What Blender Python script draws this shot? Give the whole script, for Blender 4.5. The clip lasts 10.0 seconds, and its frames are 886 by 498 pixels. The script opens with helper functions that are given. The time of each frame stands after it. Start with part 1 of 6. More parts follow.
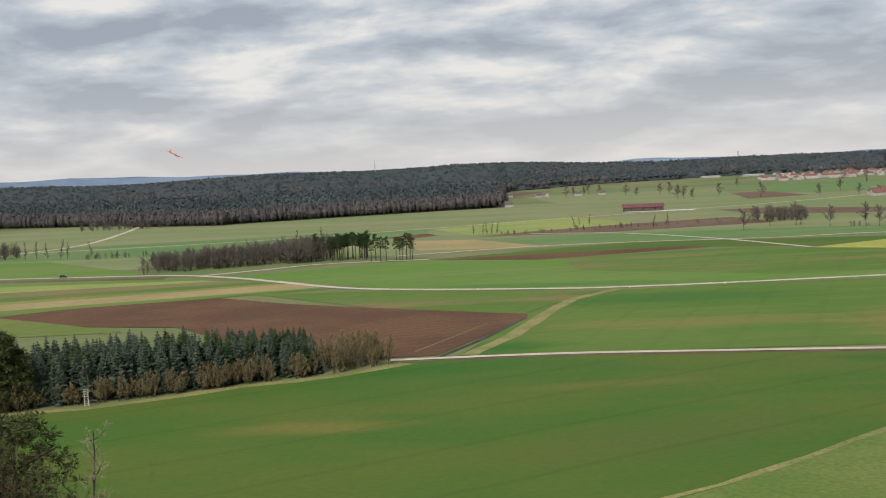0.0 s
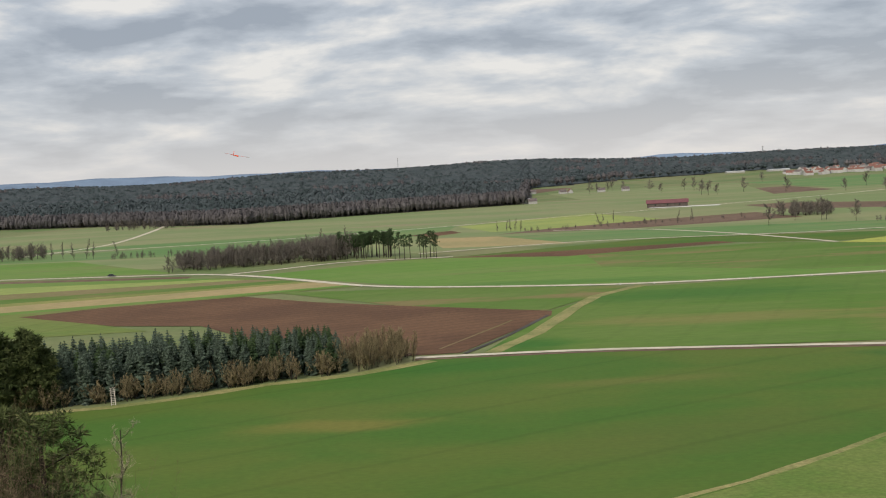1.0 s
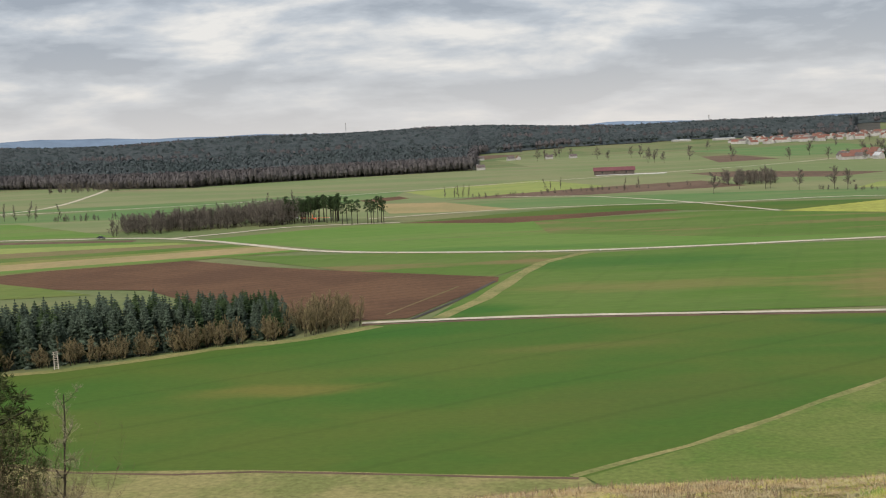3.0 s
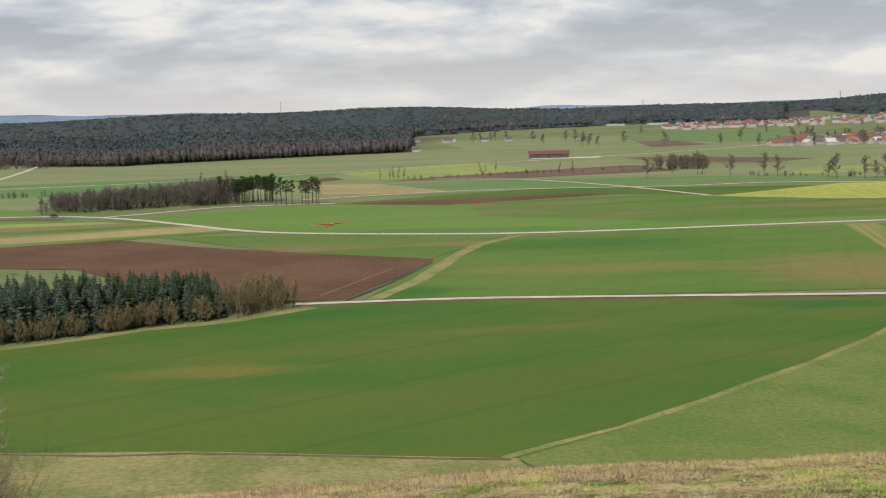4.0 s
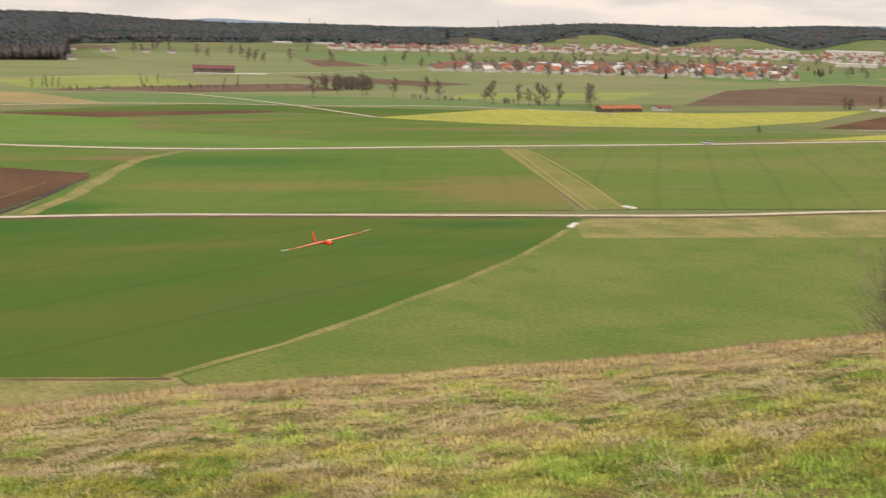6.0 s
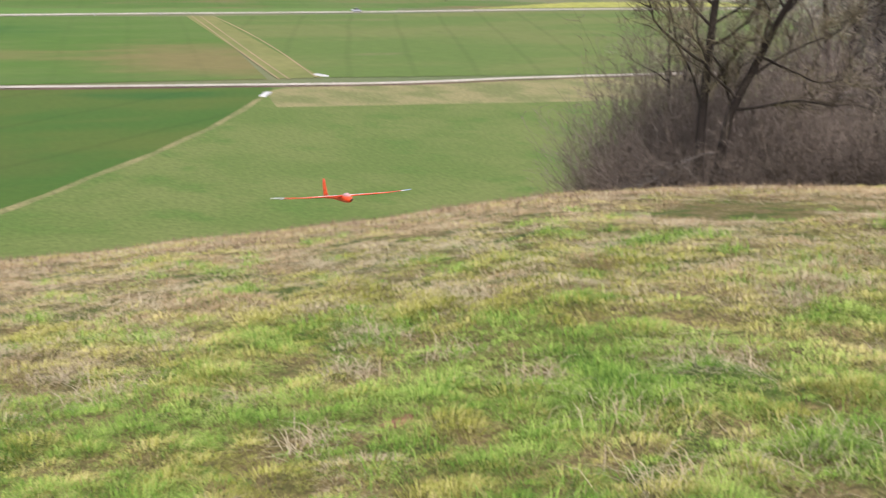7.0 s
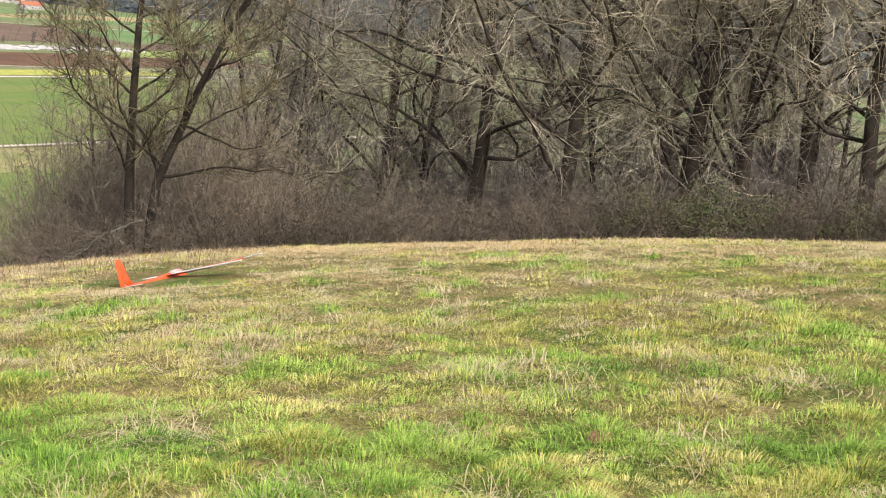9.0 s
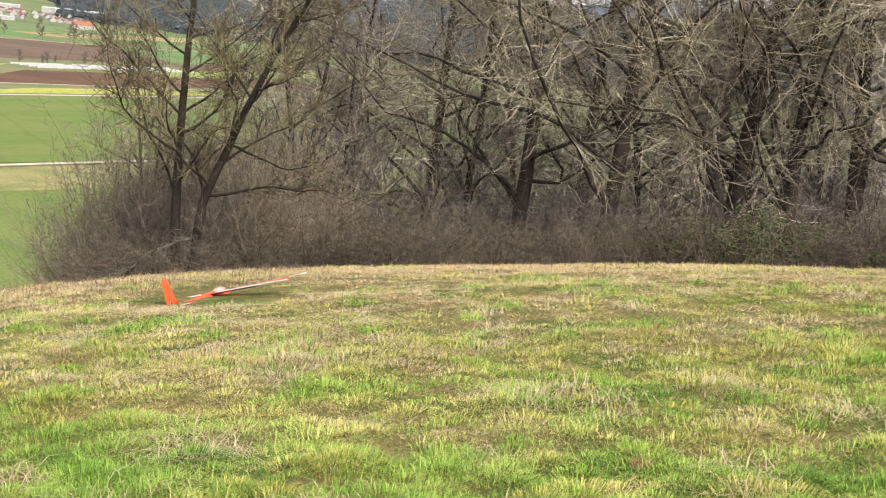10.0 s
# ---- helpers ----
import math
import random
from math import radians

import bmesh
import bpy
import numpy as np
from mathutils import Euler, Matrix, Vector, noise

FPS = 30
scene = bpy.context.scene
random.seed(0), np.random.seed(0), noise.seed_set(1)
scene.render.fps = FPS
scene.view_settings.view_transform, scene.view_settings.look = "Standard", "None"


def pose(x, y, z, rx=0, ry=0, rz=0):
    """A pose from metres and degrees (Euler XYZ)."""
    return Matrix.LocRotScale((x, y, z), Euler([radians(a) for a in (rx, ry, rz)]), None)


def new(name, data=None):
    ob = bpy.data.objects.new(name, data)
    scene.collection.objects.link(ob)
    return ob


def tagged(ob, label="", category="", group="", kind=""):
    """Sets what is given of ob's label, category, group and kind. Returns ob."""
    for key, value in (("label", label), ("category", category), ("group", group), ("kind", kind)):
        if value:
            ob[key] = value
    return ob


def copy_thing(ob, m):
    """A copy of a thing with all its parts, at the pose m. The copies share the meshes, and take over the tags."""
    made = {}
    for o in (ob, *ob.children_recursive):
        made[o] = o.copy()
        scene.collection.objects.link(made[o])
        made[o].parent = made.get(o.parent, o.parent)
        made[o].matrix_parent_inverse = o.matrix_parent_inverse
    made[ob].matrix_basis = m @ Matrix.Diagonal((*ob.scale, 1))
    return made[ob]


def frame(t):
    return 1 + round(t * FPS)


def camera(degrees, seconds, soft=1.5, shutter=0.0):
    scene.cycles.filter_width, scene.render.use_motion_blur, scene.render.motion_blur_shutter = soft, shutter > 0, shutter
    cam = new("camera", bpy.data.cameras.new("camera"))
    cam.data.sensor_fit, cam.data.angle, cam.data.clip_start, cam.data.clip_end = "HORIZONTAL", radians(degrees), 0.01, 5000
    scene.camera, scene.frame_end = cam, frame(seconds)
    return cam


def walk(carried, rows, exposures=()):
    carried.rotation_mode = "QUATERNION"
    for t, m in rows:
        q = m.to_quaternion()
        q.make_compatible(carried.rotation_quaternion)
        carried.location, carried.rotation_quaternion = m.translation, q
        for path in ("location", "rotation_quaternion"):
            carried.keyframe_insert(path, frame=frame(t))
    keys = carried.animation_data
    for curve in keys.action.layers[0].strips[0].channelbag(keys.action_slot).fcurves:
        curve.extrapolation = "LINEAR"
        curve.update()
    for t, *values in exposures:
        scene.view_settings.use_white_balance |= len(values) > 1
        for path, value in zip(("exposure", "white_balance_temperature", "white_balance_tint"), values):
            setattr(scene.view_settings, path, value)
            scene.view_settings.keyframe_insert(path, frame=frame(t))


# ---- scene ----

EYE = 50.0  # the lens stands this high over the valley floor
cam = camera(40.0, 10.0, 1.1, 0.25)
# seconds, yaw, pitch, roll: a person stands on the hill and turns on the spot
PATH = [
    (0, -0.00, -3.81, 2.64),
    (0.5, 1.10, -3.87, 3.04),
    (1, 1.09, -3.88, 3.10),
    (1.5, 0.41, -3.82, 3.01),
    (2, -0.44, -4.27, 2.95),
    (3.5, -2.27, -6.16, 2.05),
    (4, -4.34, -6.57, 1.63),
    (4.5, -7.92, -6.99, 1.10),
    (5, -11.53, -7.50, 0.67),
    (5.2, -12.72, -7.76, 0.66),
    (6.3, -24.02, -11.82, -2.29),
    (6.5, -27.31, -12.83, -2.56),
    (6.9, -32.66, -15.21, -3.21),
    (7, -34.06, -15.98, -2.98),
    (7.2, -37.15, -17.72, -3.35),
    (7.3, -39.19, -18.68, -3.60),
    (7.5, -45.04, -19.46, -4.25),
    (7.7, -51.52, -18.12, -5.78),
    (7.8, -54.08, -15.90, -5.61),
    (8, -58.79, -12.47, -5.47),
    (8.3, -61.11, -10.95, -5.09),
    (8.5, -61.21, -10.83, -5.39),
    (9, -60.45, -10.85, -5.42),
    (9.5, -59.87, -10.28, -5.68),
    (10, -58.29, -10.02, -5.86),
]
# the camera opens up as it turns down to the hill, and its white balance drifts: seconds, stops, kelvin, tint
EXPOSURE = [(0, 0.0, 6500, 10), (3.5, 0.05, 6500, 10), (5.0, 0.15, 6900, 12), (6.5, 0.30, 7500, 17), (6.9, 0.47, 6500, 19), (7.3, 0.75, 4900, 35), (8.0, 0.98, 4950, 43), (8.3, 0.82, 6150, 14), (9.0, 0.90, 6450, 14), (10, 0.92, 6500, 14)]
walk(cam, [(t, pose(0, 0, EYE, 90 + p, r, y)) for t, y, p, r in PATH], EXPOSURE)

# ---- light: a bright, broken cloud cover, a soft sun through it ----
SUN_EL, SUN_AZ = 38.0, 205.0  # the sun stands behind the walker's left shoulder
world = bpy.data.worlds.new("cloudy_sky")
scene.world = world
world.use_nodes = True


def build_sky():
    nt = world.node_tree
    nt.nodes.clear()
    N = nt.nodes.new
    L = nt.links.new
    out, bg = N("ShaderNodeOutputWorld"), N("ShaderNodeBackground")
    L(bg.outputs[0], out.inputs[0])
    sky = N("ShaderNodeTexSky")
    sky.sky_type, sky.sun_disc = "NISHITA", False
    sky.sun_elevation, sky.sun_rotation = radians(SUN_EL), radians(SUN_AZ)
    dim = N("ShaderNodeVectorMath")
    dim.operation = "SCALE"
    dim.inputs["Scale"].default_value = 0.10
    L(sky.outputs[0], dim.inputs[0])
    tc, sep = N("ShaderNodeTexCoord"), N("ShaderNodeSeparateXYZ")
    L(tc.outputs["Generated"], sep.inputs[0])

    def m(op, a, b=None, c=None, clamp=False):
        n = N("ShaderNodeMath")
        n.operation, n.use_clamp = op, clamp
        for i, v in enumerate((a, b, c)):
            if v is None:
                continue
            if isinstance(v, (int, float)):
                n.inputs[i].default_value = v
            else:
                L(v, n.inputs[i])
        return n.outputs[0]

    # long, low banks of cloud: flat, dark bases under paler tops
    def place(dz, k):
        c = N("ShaderNodeCombineXYZ")
        L(m("MULTIPLY", sep.outputs["X"], k), c.inputs[0])
        L(m("MULTIPLY", sep.outputs["Y"], k), c.inputs[1])
        L(m("MULTIPLY", m("POWER", m("ADD", m("MAXIMUM", sep.outputs["Z"], 0.0), 0.02 + dz), 0.8), k * 3.1), c.inputs[2])
        return c.outputs[0]

    def fbm(at_, scale, detail, rough, w, dist=0.0):
        n = N("ShaderNodeTexNoise")
        n.noise_dimensions = "4D"
        n.inputs["W"].default_value = w
        n.inputs["Scale"].default_value, n.inputs["Detail"].default_value = scale, detail
        n.inputs["Roughness"].default_value, n.inputs["Distortion"].default_value = rough, dist
        L(at_, n.inputs["Vector"])
        return n.outputs["Fac"]

    here, above = place(0.0, 1.0), place(0.020, 1.0)
    d0, d1 = fbm(here, 7.5, 8, 0.54, 3.4, 0.2), fbm(above, 7.5, 8, 0.54, 3.4, 0.2)
    bank = fbm(here, 2.2, 3, 0.45, 8.2, 0.2)
    tops = m("MULTIPLY", m("SUBTRACT", d0, d1), 3.4)
    body = m("MULTIPLY", m("SUBTRACT", bank, 0.5), 1.9)
    light = m("ADD", m("ADD", m("ADD", tops, m("MULTIPLY", m("SUBTRACT", d0, 0.5), -1.5)), body), 0.51, clamp=True)
    ramp = N("ShaderNodeValToRGB")
    e = ramp.color_ramp.elements
    e[0].position, e[0].color = 0.12, (0.345, 0.385, 0.445, 1)
    e[1].position, e[1].color = 0.92, (0.83, 0.81, 0.78, 1)
    k = ramp.color_ramp.elements.new(0.50)
    k.color = (0.510, 0.550, 0.605, 1)
    L(light, ramp.inputs[0])
    # pale, warm air low over the horizon
    low = m("POWER", m("SUBTRACT", 1.0, m("MULTIPLY", m("MAXIMUM", sep.outputs["Z"], 0.0), 8.0), clamp=True), 2.0)
    mix = N("ShaderNodeMixRGB")
    L(m("MULTIPLY", low, 0.75), mix.inputs[0])
    L(ramp.outputs[0], mix.inputs[1])
    mix.inputs[2].default_value = (0.77, 0.735, 0.705, 1)
    cover = N("ShaderNodeMixRGB")
    cover.inputs[0].default_value = 0.93
    L(dim.outputs[0], cover.inputs[1])
    L(mix.outputs[0], cover.inputs[2])
    L(cover.outputs[0], bg.inputs[0])
    bg.inputs[1].default_value = 1.0


build_sky()
sun = new("sun", bpy.data.lights.new("sun", "SUN"))
sun.data.energy, sun.data.angle, sun.data.color = 2.8, radians(12), (1.0, 0.93, 0.82)
sun.matrix_world = pose(0, 0, 120, 90 - SUN_EL, 0, 180 - SUN_AZ)


# ---- materials ----
def material(name, base, other=None, scale=1.0, fine=None, rough=0.9, bump=0.0, island=0.0, metal=0.0, wave=None, third=None, spec=0.14, lo=0.38, hi=0.62, stretch=(1, 1, 1), turn=0.0, grain=0.28, spots=()):
    """base and other mix by a broad noise, fine is the size of a second, finer grain; island varies separate pieces; wave = (metres, turn, strength) draws drill rows;
    third = (colour, scale, lo, hi) lays patches of another colour over both; spots = (x, y, half length, half width, turn, colour, strength) are thin or lush stands."""
    mt = bpy.data.materials.new(name)
    mt.use_nodes = True
    nt = mt.node_tree
    N, L = nt.nodes.new, nt.links.new
    b = nt.nodes["Principled BSDF"]
    b.inputs["Roughness"].default_value, b.inputs["Metallic"].default_value = rough, metal
    b.inputs["Specular IOR Level"].default_value = spec
    tc = N("ShaderNodeTexCoord")
    mp = N("ShaderNodeMapping")
    mp.inputs["Scale"].default_value = stretch
    mp.inputs["Rotation"].default_value = (0, 0, radians(turn))
    L(tc.outputs["Object"], mp.inputs[0])

    def tex(s, detail=4):
        n = N("ShaderNodeTexNoise")
        n.inputs["Scale"].default_value, n.inputs["Detail"].default_value = 1.0 / s, detail
        n.inputs["Roughness"].default_value = 0.6
        L(mp.outputs[0], n.inputs["Vector"])
        return n.outputs["Fac"]

    def ramp(v, a, c):
        n = N("ShaderNodeMapRange")
        n.inputs["From Min"].default_value, n.inputs["From Max"].default_value = a, c
        n.interpolation_type = "SMOOTHSTEP"
        L(v, n.inputs["Value"])
        return n.outputs["Result"]

    def blend(f, a, c, kind="MIX"):
        n = N("ShaderNodeMixRGB")
        n.blend_type = kind
        for i, v in ((0, f), (1, a), (2, c)):
            if isinstance(v, float):
                n.inputs[i].default_value = v
            elif isinstance(v, tuple):
                n.inputs[i].default_value = (*v, 1)
            else:
                L(v, n.inputs[i])
        return n.outputs[0]

    col = blend(ramp(tex(scale), lo, hi), tuple(base), tuple(other or [c * 0.75 for c in base]))
    if third:
        col = blend(ramp(tex(third[1], 5), third[2], third[3]), col, tuple(third[0]))
    for sx, sy, rx, ry, rz, tint, much in spots:
        sm = N("ShaderNodeMapping")
        sm.vector_type = "TEXTURE"
        sm.inputs["Location"].default_value, sm.inputs["Scale"].default_value = (sx, sy, 0), (rx, ry, 1)
        sm.inputs["Rotation"].default_value = (0, 0, radians(rz))
        L(tc.outputs["Object"], sm.inputs[0])
        ln = N("ShaderNodeVectorMath")
        ln.operation = "LENGTH"
        L(sm.outputs[0], ln.inputs[0])
        jag = N("ShaderNodeMath")
        jag.operation = "MULTIPLY_ADD"
        L(tex(14.0, 6), jag.inputs[0])
        jag.inputs[1].default_value = 1.1
        L(ln.outputs["Value"], jag.inputs[2])
        edge = N("ShaderNodeMapRange")
        edge.interpolation_type = "SMOOTHSTEP"
        for key, val in (("From Min", 1.6), ("From Max", 0.75), ("To Min", 0.0), ("To Max", much)):
            edge.inputs[key].default_value = val
        L(jag.outputs[0], edge.inputs["Value"])
        col = blend(edge.outputs["Result"], col, tuple(tint))
    g = None
    if fine:
        g = tex(fine, 6)
        n = N("ShaderNodeMapRange")
        n.inputs["From Min"].default_value, n.inputs["From Max"].default_value = 0.3, 0.7
        n.inputs["To Min"].default_value, n.inputs["To Max"].default_value = 1.0 - grain, 1.0 + grain
        L(g, n.inputs["Value"])
        col = blend(1.0, col, n.outputs["Result"], "MULTIPLY")
    if wave:
        wm = N("ShaderNodeMapping")
        wm.inputs["Rotation"].default_value = (0, 0, radians(wave[1]))
        L(tc.outputs["Object"], wm.inputs[0])
        w = N("ShaderNodeTexWave")
        w.inputs["Scale"].default_value = 0.314 / wave[0]
        w.inputs["Distortion"].default_value, w.inputs["Detail"].default_value = 0.6, 2
        L(wm.outputs[0], w.inputs["Vector"])
        n = N("ShaderNodeMapRange")
        n.inputs["From Min"].default_value, n.inputs["From Max"].default_value = 0.0, wave[3] if len(wave) > 3 else 0.35
        n.inputs["To Min"].default_value, n.inputs["To Max"].default_value = 1.0 - wave[2], 1.0
        L(w.outputs["Fac"], n.inputs["Value"])
        col = blend(1.0, col, n.outputs["Result"], "MULTIPLY")
    if island:
        geo = N("ShaderNodeNewGeometry")
        n = N("ShaderNodeMapRange")
        n.inputs["To Min"].default_value, n.inputs["To Max"].default_value = 1.0 - island, 1.0 + island
        L(geo.outputs["Random Per Island"], n.inputs["Value"])
        col = blend(1.0, col, n.outputs["Result"], "MULTIPLY")
    L(col, b.inputs["Base Color"])
    if bump:
        bp = N("ShaderNodeBump")
        bp.inputs["Strength"].default_value = 0.8
        bp.inputs["Distance"].default_value = bump
        L(g if g else tex(scale), bp.inputs["Height"])
        L(bp.outputs[0], b.inputs["Normal"])
    return mt


M = {}
# grass green dulled by distance: its haze is part of this base colour
M["valley"] = material("hazed_valley", (0.150, 0.185, 0.075), (0.200, 0.200, 0.095), 90, 4, third=((0.120, 0.175, 0.062), 240, 0.5, 0.6), grain=0.12)
M["hill"] = material("hill_turf", (0.142, 0.132, 0.040), (0.225, 0.172, 0.072), 0.35, 0.03, bump=0.03, third=((0.090, 0.125, 0.024), 0.8, 0.50, 0.62), grain=0.6)
M["crop_deep"] = material("winter_wheat_deep", (0.064, 0.137, 0.021), (0.100, 0.142, 0.026), 70, 1.2, wave=(26, 58, 0.10, 0.02), third=((0.150, 0.150, 0.040), 60, 0.62, 0.80), grain=0.10, stretch=(0.7, 1.3, 1),
                            spots=((-27, 237, 26, 9, 0, (0.185, 0.165, 0.040), 0.75), (36, 270, 34, 6, 4, (0.150, 0.150, 0.040), 0.6), (-8, 300, 34, 12, 8, (0.042, 0.130, 0.018), 0.8), (112, 286, 34, 8, -12, (0.040, 0.122, 0.022), 0.8), (40, 215, 46, 20, 20, (0.098, 0.128, 0.028), 0.6)))
M["crop_roll"] = material("winter_wheat_rolling", (0.094, 0.175, 0.028), (0.120, 0.185, 0.040), 40, 3, wave=(20, 20, 0.05, 0.05), stretch=(0.5, 1.6, 1), grain=0.10,
                            spots=((80, 432, 70, 30, -4, (0.052, 0.142, 0.024), 0.8), (150, 345, 50, 52, 10, (0.230, 0.178, 0.070), 0.8), (76, 366, 66, 17, -3, (0.205, 0.185, 0.062), 0.7), (14, 332, 20, 15, 0, (0.042, 0.135, 0.020), 0.9), (100, 318, 60, 9, -8, (0.110, 0.170, 0.040), 0.6)))
M["crop_mid"] = material("winter_wheat", (0.092, 0.170, 0.028), (0.128, 0.185, 0.045), 60, 3, wave=(20, 20, 0.05, 0.05), third=((0.200, 0.165, 0.068), 46, 0.50, 0.66), stretch=(0.45, 1.6, 1), grain=0.10)
M["crop_bright"] = material("young_crop", (0.118, 0.220, 0.040), (0.150, 0.228, 0.055), 80, 4, wave=(18, 75, 0.08, 0.06), grain=0.10, third=((0.17, 0.165, 0.07), 90, 0.58, 0.72), stretch=(0.5, 1.5, 1),
                            spots=((180, 547, 190, 22, -11, (0.190, 0.165, 0.066), 0.75), (40, 500, 90, 14, -12, (0.060, 0.170, 0.030), 0.6)))
M["crop_olive"] = material("thin_crop", (0.124, 0.186, 0.041), (0.169, 0.198, 0.056), 70, 3, wave=(20, 30, 0.10, 0.05), third=((0.21, 0.185, 0.085), 60, 0.58, 0.72), grain=0.12, stretch=(0.5, 1.5, 1))
# paled, greyed fields: aerial perspective is put into these two colours
M["pasture"] = material("hazed_pasture", (0.175, 0.226, 0.093), (0.232, 0.243, 0.119), 120, 8, third=((0.250, 0.220, 0.125), 110, 0.56, 0.68), grain=0.10, stretch=(0.5, 1.6, 1))
M["hazed_crop"] = material("hazed_crop", (0.113, 0.209, 0.068), (0.158, 0.220, 0.085), 120, 8, third=((0.205, 0.195, 0.105), 120, 0.58, 0.70), grain=0.10, stretch=(0.5, 1.6, 1))
M["meadow"] = material("meadow", (0.130, 0.185, 0.042), (0.165, 0.205, 0.055), 30, 1.0, bump=0.05, third=((0.110, 0.180, 0.036), 14, 0.50, 0.7), grain=0.22)
M["dry_meadow"] = material("dry_meadow", (0.290, 0.260, 0.110), (0.190, 0.205, 0.070), 14, 1.0, bump=0.05)
M["lime"] = material("lime_meadow", (0.282, 0.322, 0.096), (0.232, 0.288, 0.085), 60, 5, grain=0.10)
M["yellow"] = material("mustard_field", (0.39, 0.39, 0.085), (0.33, 0.35, 0.080), 60, 5, wave=(16, 10, 0.05))
M["soil"] = material("ploughed_soil", (0.150, 0.082, 0.046), (0.115, 0.062, 0.036), 45, 1.6, wave=(6, 65, 0.14), bump=0.15, grain=0.2)
M["bare_soil"] = material("bare_soil", (0.30, 0.165, 0.095), (0.22, 0.125, 0.075), 0.3, 0.04, bump=0.02)
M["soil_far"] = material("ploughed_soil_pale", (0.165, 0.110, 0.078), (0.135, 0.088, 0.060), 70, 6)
M["thin_soil"] = material("thin_stubble", (0.215, 0.175, 0.085), (0.175, 0.165, 0.065), 40, 4, grain=0.12)
M["lime_dull"] = material("yellow_green_grass", (0.235, 0.235, 0.075), (0.190, 0.210, 0.060), 40, 4, grain=0.12)
M["stubble"] = material("stubble", (0.37, 0.285, 0.140), (0.30, 0.255, 0.12), 50, 4, grain=0.12)
M["gravel"] = material("pale_gravel", (0.62, 0.555, 0.44), (0.50, 0.45, 0.355), 8, 0.7, rough=0.95, grain=0.15)
M["concrete"] = material("bleached_concrete", (0.70, 0.69, 0.65), (0.58, 0.57, 0.53), 2, 0.4)
M["bark"] = material("bark", (0.032, 0.026, 0.021), (0.058, 0.048, 0.036), 0.8, 0.06, bump=0.02, third=((0.105, 0.105, 0.038), 0.5, 0.62, 0.78))
M["twig_dark"] = material("dark_twigs", (0.085, 0.068, 0.048), (0.190, 0.165, 0.092), 1.2, 0.3, island=0.40)
M["twig"] = material("twigs", (0.285, 0.245, 0.190), (0.460, 0.405, 0.285), 2.0, 0.3, island=0.65)
M["twig_deep"] = material("deep_wood_twigs", (0.245, 0.212, 0.188), (0.335, 0.292, 0.260), 3.0, 0.3, island=0.50)
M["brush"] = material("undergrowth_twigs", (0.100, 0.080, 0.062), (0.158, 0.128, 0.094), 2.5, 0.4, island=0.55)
M["slope_twig"] = material("slope_brush_twigs", (0.125, 0.092, 0.060), (0.180, 0.138, 0.088), 2.5, 0.4, island=0.5)
M["twig_end"] = material("thicket_twigs", (0.185, 0.150, 0.120), (0.260, 0.215, 0.165), 2.5, 0.4, island=0.5)
M["dead_wood"] = material("grey_dead_wood", (0.17, 0.15, 0.125), (0.10, 0.088, 0.072), 0.5, 0.05, island=0.2)
M["bramble"] = material("bramble_leaves", (0.060, 0.085, 0.030), (0.095, 0.105, 0.045), 0.6, 0.1, island=0.4)
M["twig_far"] = material("far_twigs", (0.165, 0.145, 0.124), (0.135, 0.118, 0.102), 6.0, 1.0, island=0.25)
M["bush_twig"] = material("olive_bush_twigs", (0.245, 0.200, 0.110), (0.180, 0.145, 0.085), 5.0, 1.0, island=0.35)
M["spruce"] = material("spruce_needles", (0.046, 0.068, 0.043), (0.096, 0.124, 0.095), 9, 0.5, island=0.55)
M["fir_dark"] = material("fir_needles", (0.040, 0.066, 0.030), (0.060, 0.090, 0.036), 5, 0.5, island=0.35)
M["pine"] = material("pine_needles", (0.054, 0.072, 0.027), (0.082, 0.098, 0.036), 4, 0.5, island=0.35)
# bluish tint: the haze of distance is mixed into both forest colours
M["forest_green"] = material("hazed_evergreen", (0.054, 0.070, 0.072), (0.074, 0.088, 0.094), 120, 8, island=0.16)
M["forest_bare"] = material("hazed_leafless", (0.112, 0.102, 0.104), (0.092, 0.085, 0.089), 120, 8, island=0.16)
# the blue is aerial haze, put straight into the hills' base colour
M["haze_blue"] = material("hazed_hills", (0.20, 0.27, 0.37), (0.17, 0.23, 0.32), 700, 160)
M["wall_white"] = material("white_render", (0.46, 0.445, 0.425), (0.36, 0.35, 0.335), 3, 0.6)
M["wall_wood"] = material("barn_boards", (0.115, 0.095, 0.080), (0.09, 0.075, 0.064), 3, 0.5)
M["tile_red"] = material("red_roof_tiles", (0.24, 0.115, 0.088), (0.19, 0.098, 0.08), 4, 0.5)
M["tile_orange"] = material("orange_roof_tiles", (0.40, 0.155, 0.09), (0.33, 0.135, 0.08), 4, 0.5)
M["tile_dark"] = material("dark_roof_tiles", (0.12, 0.10, 0.10), (0.18, 0.15, 0.14), 4, 0.5)
M["tile_wine"] = material("wine_red_sheet_roof", (0.200, 0.080, 0.085), (0.165, 0.068, 0.075), 8, 0.8, rough=0.7)
M["roof_grey"] = material("grey_sheet_roof", (0.55, 0.56, 0.58), (0.45, 0.46, 0.48), 8, 1, rough=0.6)
M["steel"] = material("galvanised_steel", (0.45, 0.46, 0.47), (0.38, 0.39, 0.40), 1, 0.2, rough=0.5, metal=0.6)
M["timber"] = material("weathered_timber", (0.52, 0.48, 0.42), (0.42, 0.38, 0.33), 0.6, 0.1)
M["orange"] = material("orange_foam", (0.86, 0.105, 0.022), (0.82, 0.085, 0.018), 0.4, 0.05, rough=0.42, spec=0.5)
